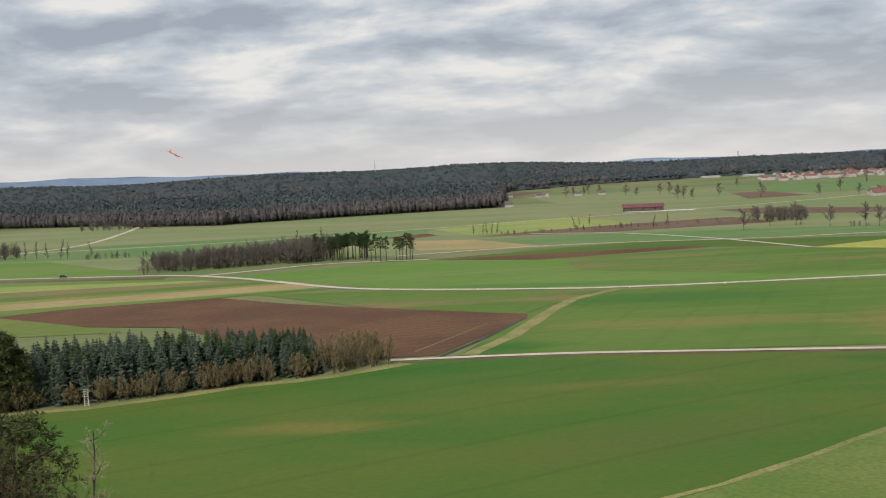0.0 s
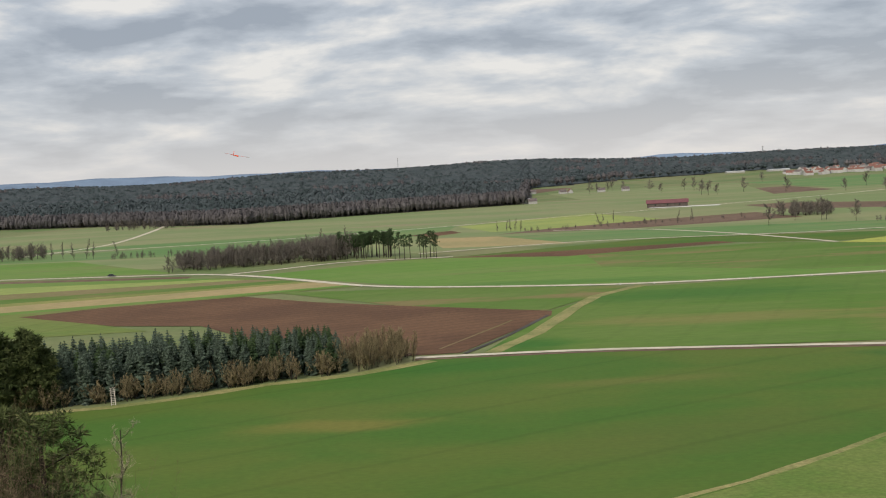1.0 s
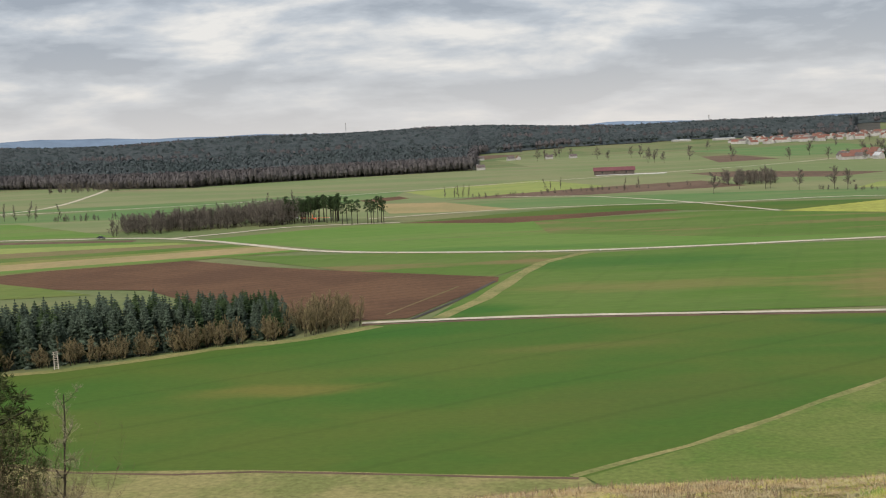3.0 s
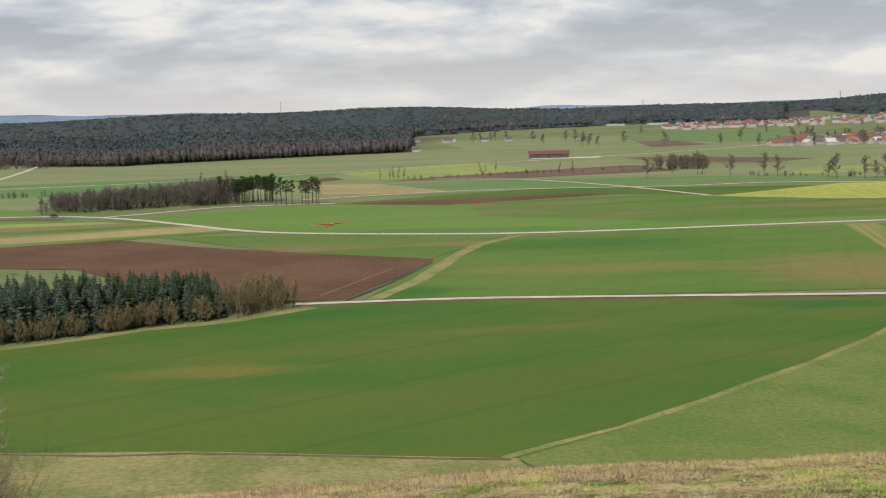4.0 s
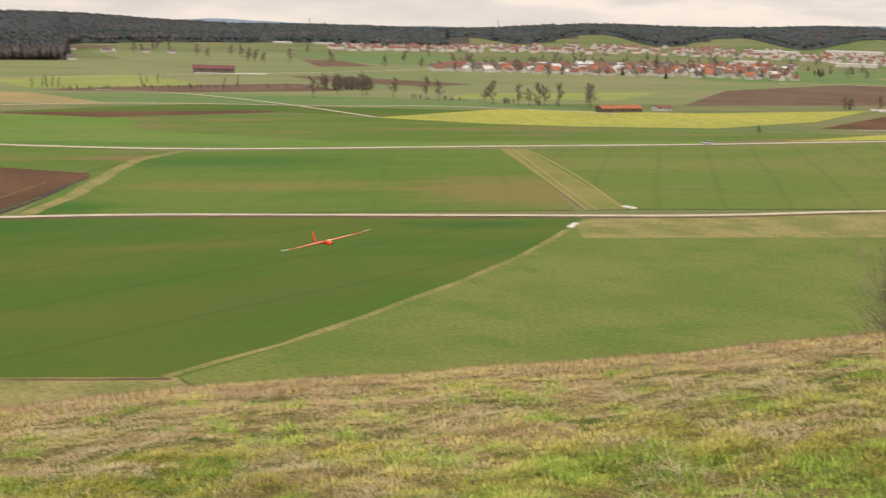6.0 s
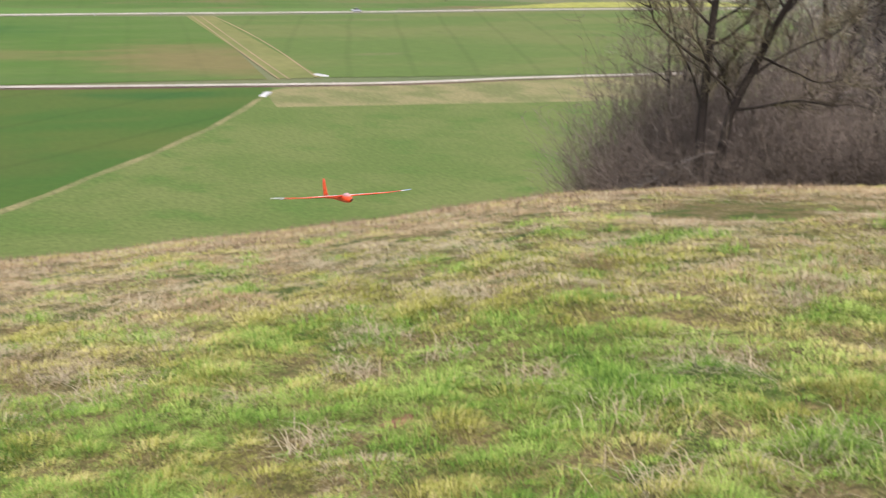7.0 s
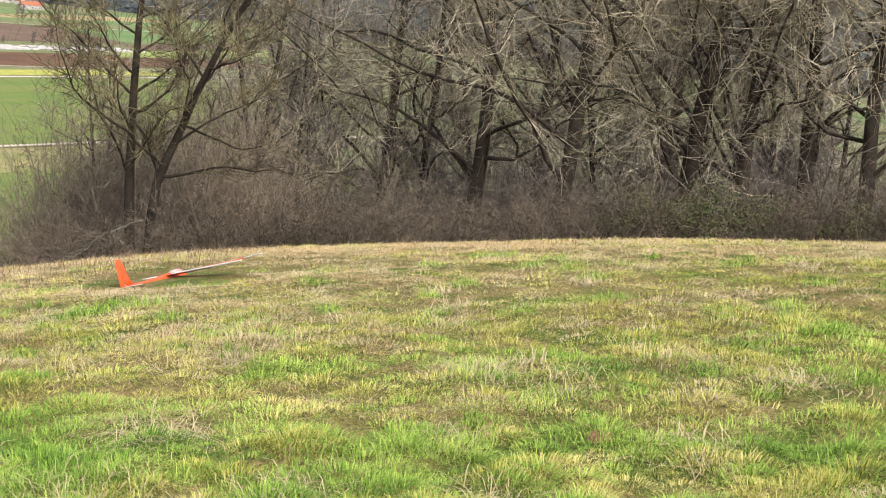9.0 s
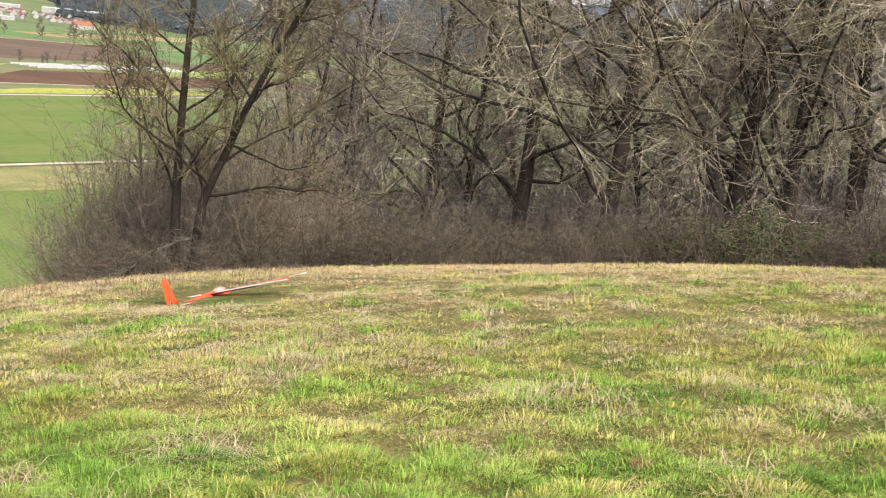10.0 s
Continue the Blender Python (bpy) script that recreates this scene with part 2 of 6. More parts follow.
M["white_foam"] = material("white_foam", (0.80, 0.80, 0.80), (0.74, 0.75, 0.77), 0.4, 0.05, rough=0.45, spec=0.5)
M["blue_film"] = material("pale_blue_film", (0.42, 0.55, 0.78), (0.38, 0.50, 0.74), 0.3, 0.05, rough=0.4, spec=0.5)
M["black_foam"] = material("black_film", (0.020, 0.020, 0.022), (0.030, 0.030, 0.032), 0.3, 0.05, rough=0.5)
M["canopy"] = material("tinted_canopy", (0.74, 0.42, 0.38), (0.70, 0.36, 0.33), 0.3, 0.05, rough=0.2, spec=0.6)
# as on the crowns, distance haze is tinted into the canopy's colour
M["hazed_canopy"] = material("forest_canopy", (0.050, 0.064, 0.068), (0.064, 0.074, 0.078), 55, 9, bump=3.0, third=((0.042, 0.056, 0.056), 30, 0.50, 0.60), grain=0.4)
M["forest_floor"] = material("forest_floor", (0.070, 0.068, 0.058), (0.085, 0.078, 0.066), 60, 6)
M["car_dark"] = material("dark_car_paint", (0.025, 0.027, 0.032), (0.02, 0.02, 0.025), 1, 0.3, rough=0.3, spec=0.6)
M["car_silver"] = material("silver_car_paint", (0.42, 0.43, 0.45), (0.40, 0.41, 0.43), 1, 0.3, rough=0.3, spec=0.6)
M["glass"] = material("dark_glass", (0.02, 0.025, 0.03), (0.02, 0.025, 0.03), 1, None, rough=0.08, spec=0.8)
M["rubber"] = material("rubber", (0.02, 0.02, 0.02), (0.03, 0.03, 0.03), 0.2, 0.05)


def grass_material(name, colours):
    """Blades: a broad noise chooses fresh or dry patches, each blade has its own tint."""
    mt = bpy.data.materials.new(name)
    mt.use_nodes = True
    nt = mt.node_tree
    N, L = nt.nodes.new, nt.links.new
    b = nt.nodes["Principled BSDF"]
    b.inputs["Roughness"].default_value = 0.75
    b.inputs["Specular IOR Level"].default_value = 0.25
    geo, tc = N("ShaderNodeNewGeometry"), N("ShaderNodeTexCoord")
    n1 = N("ShaderNodeTexNoise")
    n1.inputs["Scale"].default_value, n1.inputs["Detail"].default_value = 0.55, 5
    n1.inputs["Roughness"].default_value = 0.68
    L(tc.outputs["Object"], n1.inputs["Vector"])
    n2 = N("ShaderNodeTexNoise")
    n2.inputs["Scale"].default_value, n2.inputs["Detail"].default_value = 3.2, 3
    L(tc.outputs["Object"], n2.inputs["Vector"])
    mixed = N("ShaderNodeMath")
    mixed.operation = "MULTIPLY_ADD"
    L(n2.outputs["Fac"], mixed.inputs[0])
    mixed.inputs[1].default_value = 0.55
    L(n1.outputs["Fac"], mixed.inputs[2])
    add = N("ShaderNodeMath")
    add.operation = "MULTIPLY_ADD"
    L(geo.outputs["Random Per Island"], add.inputs[0])
    add.inputs[1].default_value = 0.34
    shift = N("ShaderNodeMath")
    shift.operation = "SUBTRACT"
    shift.inputs[1].default_value = 0.275
    L(mixed.outputs[0], shift.inputs[0])
    L(shift.outputs[0], add.inputs[2])
    ramp = N("ShaderNodeValToRGB")
    e = ramp.color_ramp.elements
    e[0].position, e[0].color = 0.42, (*colours[0], 1)
    e[1].position, e[1].color = 0.86, (*colours[-1], 1)
    for i, c in enumerate(colours[1:-1]):
        k = e.new(0.42 + 0.44 * (i + 1) / (len(colours) - 1))
        k.color = (*c, 1)
    L(add.outputs[0], ramp.inputs[0])
    L(ramp.outputs[0], b.inputs["Base Color"])
    return mt


M["blades"] = grass_material("grass_blades", [(0.120, 0.190, 0.032), (0.205, 0.280, 0.050), (0.330, 0.350, 0.085), (0.560, 0.480, 0.220), (0.34, 0.235, 0.120)])
M["blades_dry"] = grass_material("thin_grass_blades", [(0.190, 0.225, 0.045), (0.310, 0.300, 0.080), (0.440, 0.395, 0.140), (0.560, 0.450, 0.225), (0.34, 0.240, 0.135)])
M["tuft_green"] = grass_material("green_tufts", [(0.070, 0.155, 0.018), (0.190, 0.345, 0.040), (0.440, 0.550, 0.120)])
M["tuft_lime"] = grass_material("yellow_green_tufts", [(0.165, 0.190, 0.024), (0.390, 0.390, 0.070), (0.660, 0.590, 0.220)])
M["tuft_brown"] = grass_material("brown_tufts", [(0.220, 0.140, 0.064), (0.420, 0.300, 0.145), (0.600, 0.460, 0.250)])
M["straw"] = grass_material("dry_straw", [(0.48, 0.41, 0.23), (0.54, 0.46, 0.28), (0.40, 0.31, 0.17)])
M["weeds"] = grass_material("dry_weeds", [(0.14, 0.095, 0.065), (0.22, 0.15, 0.095), (0.25, 0.19, 0.10)])

# ---- the lie of the land ----
CREST_AZ = [-60, -30, 0, 8, 18, 28, 33, 40, 46, 51, 62, 72, 82, 100]
CREST_EL = [16.5, 17, 17.3, 16.8, 16.3, 15.2, 14.4, 13.0, 12.2, 11.6, 10.4, 9.1, 7.9, 6.5]
CURVE = 0.00374  # the hilltop's roundness; its brow lies 21 m from the walker
RIDGE_AZ = [-180, -60, -25, -12, 0, 10, 20, 30, 40, 48, 60, 66, 72, 80, 95, 140, 180]
RIDGE_H = [30, 30, 29, 41, 38, 30, 34, 48, 66, 80, 130, 170, 205, 220, 200, 80, 40]


def smooth(x, a, b):
    k = np.clip((x - a) / (b - a), 0, 1)
    return k * k * (3 - 2 * k)


def land(x, y):
    """The height of the ground at x, y (arrays or numbers)."""
    x, y = np.asarray(x, float), np.asarray(y, float)
    r, az = np.hypot(x, y), np.degrees(np.arctan2(x, y))
    s = np.tan(np.radians(np.interp(az, CREST_AZ, CREST_EL) + 0.18)) - 2 * math.sqrt(1.72 * CURVE)
    r1 = (0.5 - s) / (2 * CURVE)
    drop = 1.72 + np.where(r < r1, s * r + CURVE * r * r, s * r1 + CURVE * r1 * r1 + 0.5 * (r - r1))
    front = smooth(az, -115, -60) * (1 - smooth(az, 105, 150))
    drop = front * drop + (1 - front) * (1.72 + 5 * smooth(r, 10, 900))
    hill = EYE - drop
    k = 10.0  # soft foot of the hill
    h = np.clip(0.5 + 0.5 * hill / k, 0, 1)
    z = hill * h + k * h * (1 - h) * 0.5
    z = np.where(hill > k, hill, np.where(hill < -k, 0, z))
    near = 1 - smooth(r, 30, 60)
    bumps = 0.020 * np.sin(x * 2.1 + 0.7 * y) * np.sin(y * 1.7 - 0.4 * x) + 0.010 * (1 - smooth(r, 7, 11)) * np.sin(4.9 * x + 1.2) * np.sin(5.3 * y + 0.5)
    lumps = 0.022 * np.sin(5.3 * x + 1.9 * np.sin(2.9 * y)) * np.sin(6.1 * y + 1.7 * np.sin(2.3 * x + 1)) + 0.012 * np.sin(11.7 * x - 3.1 * y) * np.sin(10.3 * y + 4.1 * x)
    bumps = bumps + lumps * (1 - smooth(r, 14, 24)) * smooth(np.hypot(x - 10.5, y - 9.7), 1.2, 2.4)
    z = z + near * bumps * smooth(r, 1.5, 4) - 0.07 * (1 - smooth(np.hypot(x - 10.6, y - 9.2), 1.0, 2.6))
    ridge = np.interp(az, RIDGE_AZ, RIDGE_H)
    far = smooth(r, 2300, 3700) + 0.0 * r
    roll = 1 + 0.16 * np.sin(np.radians(az) * 13 + 1.3) + 0.10 * np.sin(np.radians(az) * 31)
    return z + ridge * roll * far


def mesh_object(name, verts, faces, mat, parent=None, smooth_faces=False):
    me = bpy.data.meshes.new(name)
    me.from_pydata(verts, [], faces)
    for m_ in (mat if isinstance(mat, (list, tuple)) else [mat]):
        me.materials.append(m_)
    if smooth_faces:
        me.polygons.foreach_set("use_smooth", [True] * len(me.polygons))
    me.update()
    ob = new(name, me)
    ob.parent = parent
    return ob


def part(name, bm, mat, parent, label=""):
    me = bpy.data.meshes.new(name)
    bm.to_mesh(me)
    bm.free()
    for m_ in (mat if isinstance(mat, (list, tuple)) else [mat]):
        me.materials.append(m_)
    ob = new(name, me)
    ob.parent = parent
    return tagged(ob, label)


def box(bm, cx, cy, cz, sx, sy, sz, m=None, bevel=0.0):
    mat = Matrix.Translation((cx, cy, cz)) @ (m or Matrix()) @ Matrix.Diagonal((sx, sy, sz, 1))
    vs = bmesh.ops.create_cube(bm, size=1, matrix=mat)["verts"]
    if bevel:
        bmesh.ops.bevel(bm, geom=list({e for v in vs for e in v.link_edges}), offset=bevel, segments=2, affect="EDGES")
    return vs


def tube(bm, a, b, r0, r1, n=6):
    a, b = Vector(a), Vector(b)
    q = (b - a).to_track_quat("Z", "Y").to_matrix()
    rings = []
    for c, r in ((a, r0), (b, r1)):
        rings.append([bm.verts.new(c + q @ Vector((r * math.cos(2 * math.pi * i / n), r * math.sin(2 * math.pi * i / n), 0))) for i in range(n)])
    for i in range(n):
        bm.faces.new((rings[0][i], rings[0][(i + 1) % n], rings[1][(i + 1) % n], rings[1][i]))
    bm.faces.new(rings[0][::-1])
    bm.faces.new(rings[1])


EDGE_AZ = [-60, -24, -21.5, -14.9, -14.6, -10.4, -10.1, -3.5, 2.4, 2.9, 7, 13, 19, 30, 40, 48, 60, 95]
EDGE_R = [1750, 1640, 1630, 1440, 1395, 1300, 1320, 1380, 1440, 2250, 2500, 2650, 2550, 2700, 2500, 2300, 1700, 1500]


def wooded(az, r):
    """Whether the far land at this bearing and distance is forest."""
    az, r = np.asarray(az, float), np.asarray(r, float)
    clear = (az > 20) & (az < 41) & (r < 3000 + 200 * np.sin(az))
    return (r > np.interp(az, EDGE_AZ, EDGE_R)) & ~clear & (az > -60) & (az < 95) & (r > 1200)


def build_ground():
    rad = [0.0]
    r = 0.5
    while r < 4900:
        rad.append(r)
        r *= 1.05 if r > 45 else 1.035
    rad.append(4920)
    az = np.radians(np.arange(0, 360, 1.0))
    R, A = np.meshgrid(np.array(rad[1:]), az, indexing="ij")
    X, Y = R * np.sin(A), R * np.cos(A)
    Z = land(X, Y)
    n = len(az)
    verts = np.c_[X.ravel(), Y.ravel(), Z.ravel()].tolist() + [[0, 0, float(land(0.0, 0.01))]]
    faces = []
    for i in range(len(rad) - 2):
        for j in range(n):
            k = (j + 1) % n
            faces.append((i * n + j, i * n + k, (i + 1) * n + k, (i + 1) * n + j))
    c = len(verts) - 1
    faces += [(c, (j + 1) % n, j) for j in range(n)]
    ob = mesh_object("ground", verts, faces, [M["valley"], M["hill"], M["forest_floor"]], smooth_faces=True)
    me = ob.data
    zs, rs = Z.ravel(), R.ravel()
    idx = [1 if (f[0] == c or (zs[f[0]] > 1.0 and rs[f[0]] < 1200)) else 0 for f in faces]
    azd = (np.degrees(A.ravel()) + 180) % 360 - 180
    woods = wooded(azd, rs)
    idx = [2 if f[0] != c and woods[f[0]] else i for f, i in zip(faces, idx)]
    me.polygons.foreach_set("material_index", idx)
    return tagged(ob, "grassy hill above a wide flat valley of fields", "ground", kind="structure")


build_ground()

# ---- fields, roads and strips lie as thin sheets on the valley floor ----
LEVEL = [0.02]


def field(name, pts, mat, label, category="field"):
    LEVEL[0] += 0.003
    bm = bmesh.new()
    vs = [bm.verts.new((x, y, 0)) for x, y in pts]
    f = bm.faces.new(vs)
    if f.normal.z < 0 or sum((a[0] * b[1] - b[0] * a[1]) for a, b in zip(pts, pts[1:] + pts[:1])) < 0:
        bmesh.ops.reverse_faces(bm, faces=[f])
    me = bpy.data.meshes.new(name)
    bm.to_mesh(me)
    bm.free()
    me.materials.append(mat)
    ob = new(name, me)
    ob.location = (0, 0, LEVEL[0])
    return tagged(ob, label, category, kind="structure")


def catmull(pts, step):
    out = []
    P = [Vector((*p, 0)) for p in pts]
    P = [2 * P[0] - P[1]] + P + [2 * P[-1] - P[-2]]
    for i in range(1, len(P) - 2):
        n = max(2, int((P[i + 1] - P[i]).length / step))
        for j in range(n):
            t = j / n
            out.append(0.5 * (2 * P[i] + (P[i + 1] - P[i - 1]) * t + (2 * P[i - 1] - 5 * P[i] + 4 * P[i + 1] - P[i + 2]) * t * t
                              + (3 * P[i] - P[i - 1] - 3 * P[i + 1] + P[i + 2]) * t ** 3))
    return out + [P[-2]]


def road(name, pts, width, mat, label, category="road", lift=0.0, wobble=0.1):
    LEVEL[0] += 0.003
    c = catmull(pts, 12)
    verts, faces = [], []
    rnd = random.Random(len(pts) + int(width * 100))
    for i, p in enumerate(c):
        d = (c[min(i + 1, len(c) - 1)] - c[max(i - 1, 0)]).normalized()
        s = Vector((-d.y, d.x, 0))
        for e in (1, -1):
            q = p + s * e * (width / 2 + rnd.uniform(-wobble, wobble) * width)
            verts.append((q.x, q.y, 0))
    for i in range(len(c) - 1):
        faces.append((2 * i, 2 * i + 1, 2 * i + 3, 2 * i + 2))
    ob = mesh_object(name, verts, faces, mat)
    for p in ob.data.polygons:
        if p.normal.z < 0:
            p.flip()
    ob.location = (0, 0, LEVEL[0] + lift)
    return tagged(ob, label, category, kind="structure")


FARM_ROAD = [(-16, 318), (23, 317), (57, 312), (130, 298), (184, 289), (240, 287), (330, 276), (520, 235)]
MID_ROAD = [(-520, 740), (-263, 670), (-194, 652), (-144, 637), (-109, 607), (-79, 569), (-48, 528), (-18, 506), (37, 484), (67, 477), (115, 475), (186, 477), (298, 478), (415, 484), (700, 480)]
field("far_meadow", [(-700, 690), (-420, 1500), (100, 1500), (900, 1500), (900, 760), (200, 740), (-260, 690)], M["pasture"], "wide pale green pasture in the valley")
field("crop_field", [(-12, 500), (67, 478), (300, 480), (355, 545), (250, 575), (120, 640), (-30, 666), (-110, 612)], M["crop_bright"], "broad bright green field of young crop")
field("crop_field", [(60, 640), (160, 655), (260, 578), (330, 545), (420, 520), (420, 490), (140, 500), (60, 560)], M["crop_mid"], "green crop field with thin brownish stands")
field("crop_field", [(-262, 800), (-160, 655), (-270, 676), (-420, 715), (-420, 830)], M["crop_bright"], "bright green field before a hedge")
field("crop_field", [(-10, 668), (110, 735), (330, 668), (190, 640), (141, 672)], M["crop_deep"], "deep green crop field between farm tracks")
field("crop_field", [(57, 745), (114, 740), (350, 690), (300, 790), (110, 830), (20, 830)], M["hazed_crop"], "green crop field beyond a farm track")
field("meadow_field", [(-240, 1290), (-90, 1370), (60, 1430), (90, 1100), (-10, 1020), (-200, 940), (-420, 1000), (-420, 1380)], M["pasture"], "pale pasture at the foot of the forest")
field("crop_field", [(-90, 1010), (-10, 1020), (-20, 900), (-180, 800), (-400, 830), (-420, 950)], M["hazed_crop"], "green field behind the copse")
field("lime_field", [(-10, 1000), (111, 1114), (150, 960), (95, 878), (16, 895)], M["lime"], "fresh lime green meadow")
field("stubble_field", [(-30, 850), (19, 835), (62, 728), (-17, 745)], M["stubble"], "tan stubble field")
field("ploughed_field", [(-12, 664), (138, 684), (146, 668), (49, 632)], M["soil"], "narrow strip of dark ploughed soil")
field("ploughed_field", [(-45, 905), (-14, 940), (-6, 905), (-32, 868)], M["soil"], "small dark ploughed plot")
field("marsh_strip", [(20, 860), (120, 850), (240, 880), (230, 980), (130, 940), (60, 900)], M["soil_far"], "brownish strip of rough reeds and scrub")
field("crop_field", [(240, 800), (420, 760), (700, 1150), (330, 1100), (240, 1000)], M["pasture"], "green pasture below the village")
field("lime_field", [(290, 800), (420, 790), (520, 900), (330, 860)], M["lime"], "lime green meadow beside tall trees")
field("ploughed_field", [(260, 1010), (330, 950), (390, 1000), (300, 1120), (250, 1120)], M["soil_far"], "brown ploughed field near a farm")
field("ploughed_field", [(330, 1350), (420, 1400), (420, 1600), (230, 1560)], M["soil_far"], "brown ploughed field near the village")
field("crop_field", [(440, 1450), (640, 1420), (700, 2000), (420, 1900)], M["hazed_crop"], "green field before the village")
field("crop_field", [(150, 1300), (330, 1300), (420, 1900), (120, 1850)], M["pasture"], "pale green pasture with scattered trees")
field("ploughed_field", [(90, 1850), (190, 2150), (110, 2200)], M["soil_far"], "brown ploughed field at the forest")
field("meadow_field", [(900, 2200), (1700, 2050), (2000, 2700), (1200, 2900)], M["lime"], "light green slope behind the village")
field("mustard_field", [(190, 632), (288, 697), (410, 665), (560, 690), (450, 600), (356, 559), (282, 573), (240, 590)], M["yellow"], "bright yellow field of mustard in flower")
field("mustard_field", [(348, 489), (440, 521), (480, 522), (560, 520), (560, 496), (450, 494)], M["yellow"], "narrow yellow strip of mustard")
field("ploughed_field", [(420, 556), (532, 640), (760, 640), (760, 560), (500, 535)], M["soil"], "dark ploughed field below the cold frames")
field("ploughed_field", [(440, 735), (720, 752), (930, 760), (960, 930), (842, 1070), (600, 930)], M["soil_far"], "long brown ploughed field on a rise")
field("crop_field", [(700, 1120), (1500, 1100), (1600, 1500), (800, 1400)], M["hazed_crop"], "green field below the works")
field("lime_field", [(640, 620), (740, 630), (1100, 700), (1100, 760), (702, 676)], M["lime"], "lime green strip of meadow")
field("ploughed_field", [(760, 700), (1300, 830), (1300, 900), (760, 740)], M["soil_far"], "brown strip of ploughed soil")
field("crop_field", [(800, 760), (1300, 930), (1400, 1150), (900, 950)], M["hazed_crop"], "green crop strip on the far slope")
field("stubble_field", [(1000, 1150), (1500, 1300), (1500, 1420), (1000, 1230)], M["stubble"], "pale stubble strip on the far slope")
field("crop_field", [(27, 408), (62, 466), (115, 470), (200, 466), (150, 304), (57, 314), (2, 321)], M["crop_roll"], "undulating green crop field with thin brown stands")
field("meadow_field", [(194, 467), (207, 466), (167, 303), (154, 304)], M["lime_dull"], "pale unsown strip with wheel tracks", "field strip")
field("crop_field", [(205, 466), (300, 470), (430, 478), (560, 470), (520, 240), (330, 280), (240, 291), (167, 303)], M["crop_olive"], "large olive green crop field")
field("crop_field", [(-50, 508), (-86, 518), (-28, 443), (24, 405), (60, 469), (37, 480), (-18, 502)], M["crop_mid"], "green crop strip above a ploughed field")
field("meadow_field", [(-560, 720), (-265, 664), (-112, 600), (-48, 526), (-88, 510), (-174, 472), (-110, 405), (-560, 380)], M["crop_olive"], "pale yellow green meadow strip", "field strip")
STRIPS = [((-560, 735), (-145, 627)), ((-560, 722), (-145, 614.6)), ((-560, 655), (-121.8, 598.5)), ((-560, 540), (-108.7, 588.3)), ((-560, 470), (-90.1, 575.2)), ((-560, 432), (-80.9, 562)), ((-560, 400), (-71.7, 556.8)), ((-560, 372), (-56, 533)), ((-560, 350), (-53, 527))]
for (a_, b_), key_, label_ in zip(zip(STRIPS, STRIPS[1:]), ("soil_far", "crop_bright", "lime", "thin_soil", "crop_mid", "lime_dull", "stubble", "crop_bright"),
                                  ("brown strip of worked soil", "thin green crop strip", "lime green grass strip", "brownish strip of thin stubble", "thin green crop strip", "yellow green grass strip", "tan stubble strip", "thin green crop strip")):
    field("strip_field", [a_[0], a_[1], b_[1], b_[0]], M[key_], label_, "field strip")
field("meadow_field", [(-560, 348), (-53, 526), (-88, 512), (-130, 492), (-174, 474), (-240, 440)], M["crop_olive"], "pale yellow green meadow strip", "field strip")
field("ploughed_field", [(-178, 470), (-150, 490), (-96, 506), (-62, 470), (-28, 443), (26, 404), (25, 392), (-4, 323), (-20, 322), (-70, 372), (-93, 411), (-127, 424)], M["soil"], "ploughed field of dark brown soil")
field("crop_field", [(-12, 316), (23, 315), (57, 310), (146, 292), (139, 280), (105, 240), (68, 205), (40, 181), (22, 168), (-2, 174), (-26, 180), (-54, 184), (-110, 215), (-100, 262), (-71, 276), (-50, 289), (-29, 297)], M["crop_deep"], "smooth deep green field of winter wheat below the hill")
field("meadow_field", [(22, 168), (40, 181), (68, 205), (105, 240), (139, 280), (146, 292), (240, 286), (330, 274), (420, 180), (300, 60), (120, 70), (40, 120)], M["meadow"], "rough green meadow at the foot of the hill")
field("meadow_field", [(139, 283), (150, 291), (240, 285), (330, 273), (340, 240), (215, 247), (132, 262)], M["dry_meadow"], "pale dry strip of meadow along the road", "field strip")
field("grass_verge", [(-110, 215), (-54, 184), (-26, 180), (-2, 174), (22, 168), (25, 150), (-20, 148), (-70, 158), (-130, 190)], M["dry_meadow"], "pale dry grass bank at the field's edge", "verge")
road("field_edge", [(20, 169), (40, 182), (68, 206), (105, 241), (139, 281)], 1.6, M["dry_meadow"], "pale dry grass edge of a field", "verge", wobble=0.25)
road("field_edge", [(-120, 262), (-95, 266), (-71, 274), (-50, 288), (-29, 296), (-12, 312)], 4.0, M["dry_meadow"], "pale dry edge along the plantation", "verge", wobble=0.2)
road("grass_verge", [(4, 320), (18, 354), (31, 398), (45, 440), (66, 470)], 4.6, M["dry_meadow"], "straw coloured grass track beside a ditch", "verge", wobble=0.12)
for pts_ in ([(196.6, 467), (168.2, 360.4), (153.2, 303)], [(199.8, 466), (171.2, 360), (156, 302.5)], [(205, 465), (195.5, 416.6), (181.5, 359.7), (165, 303)]):
    road("wheel_track", pts_, 0.8, M["stubble"], "pale wheel track between crops", "track")
road("ditch", [(-3, 321), (11, 355), (24, 393)], 1.3, M["forest_floor"], "dark overgrown ditch along a ploughed field", "ditch", wobble=0.2)
road("ditch", [(-10, 331), (0, 355), (12, 384)], 0.5, M["thin_soil"], "pale headland furrow in ploughed soil", "furrow", wobble=0.3)
road("field_edge", [(-110, 214), (-54, 183), (-26, 179), (-2, 173), (21, 167.5)], 0.9, M["soil_far"], "dry furrow at the edge of the crop", "verge", wobble=0.3)
road("farm_road", FARM_ROAD, 3.0, M["gravel"], "pale gravel farm road across the fields", wobble=0.04)
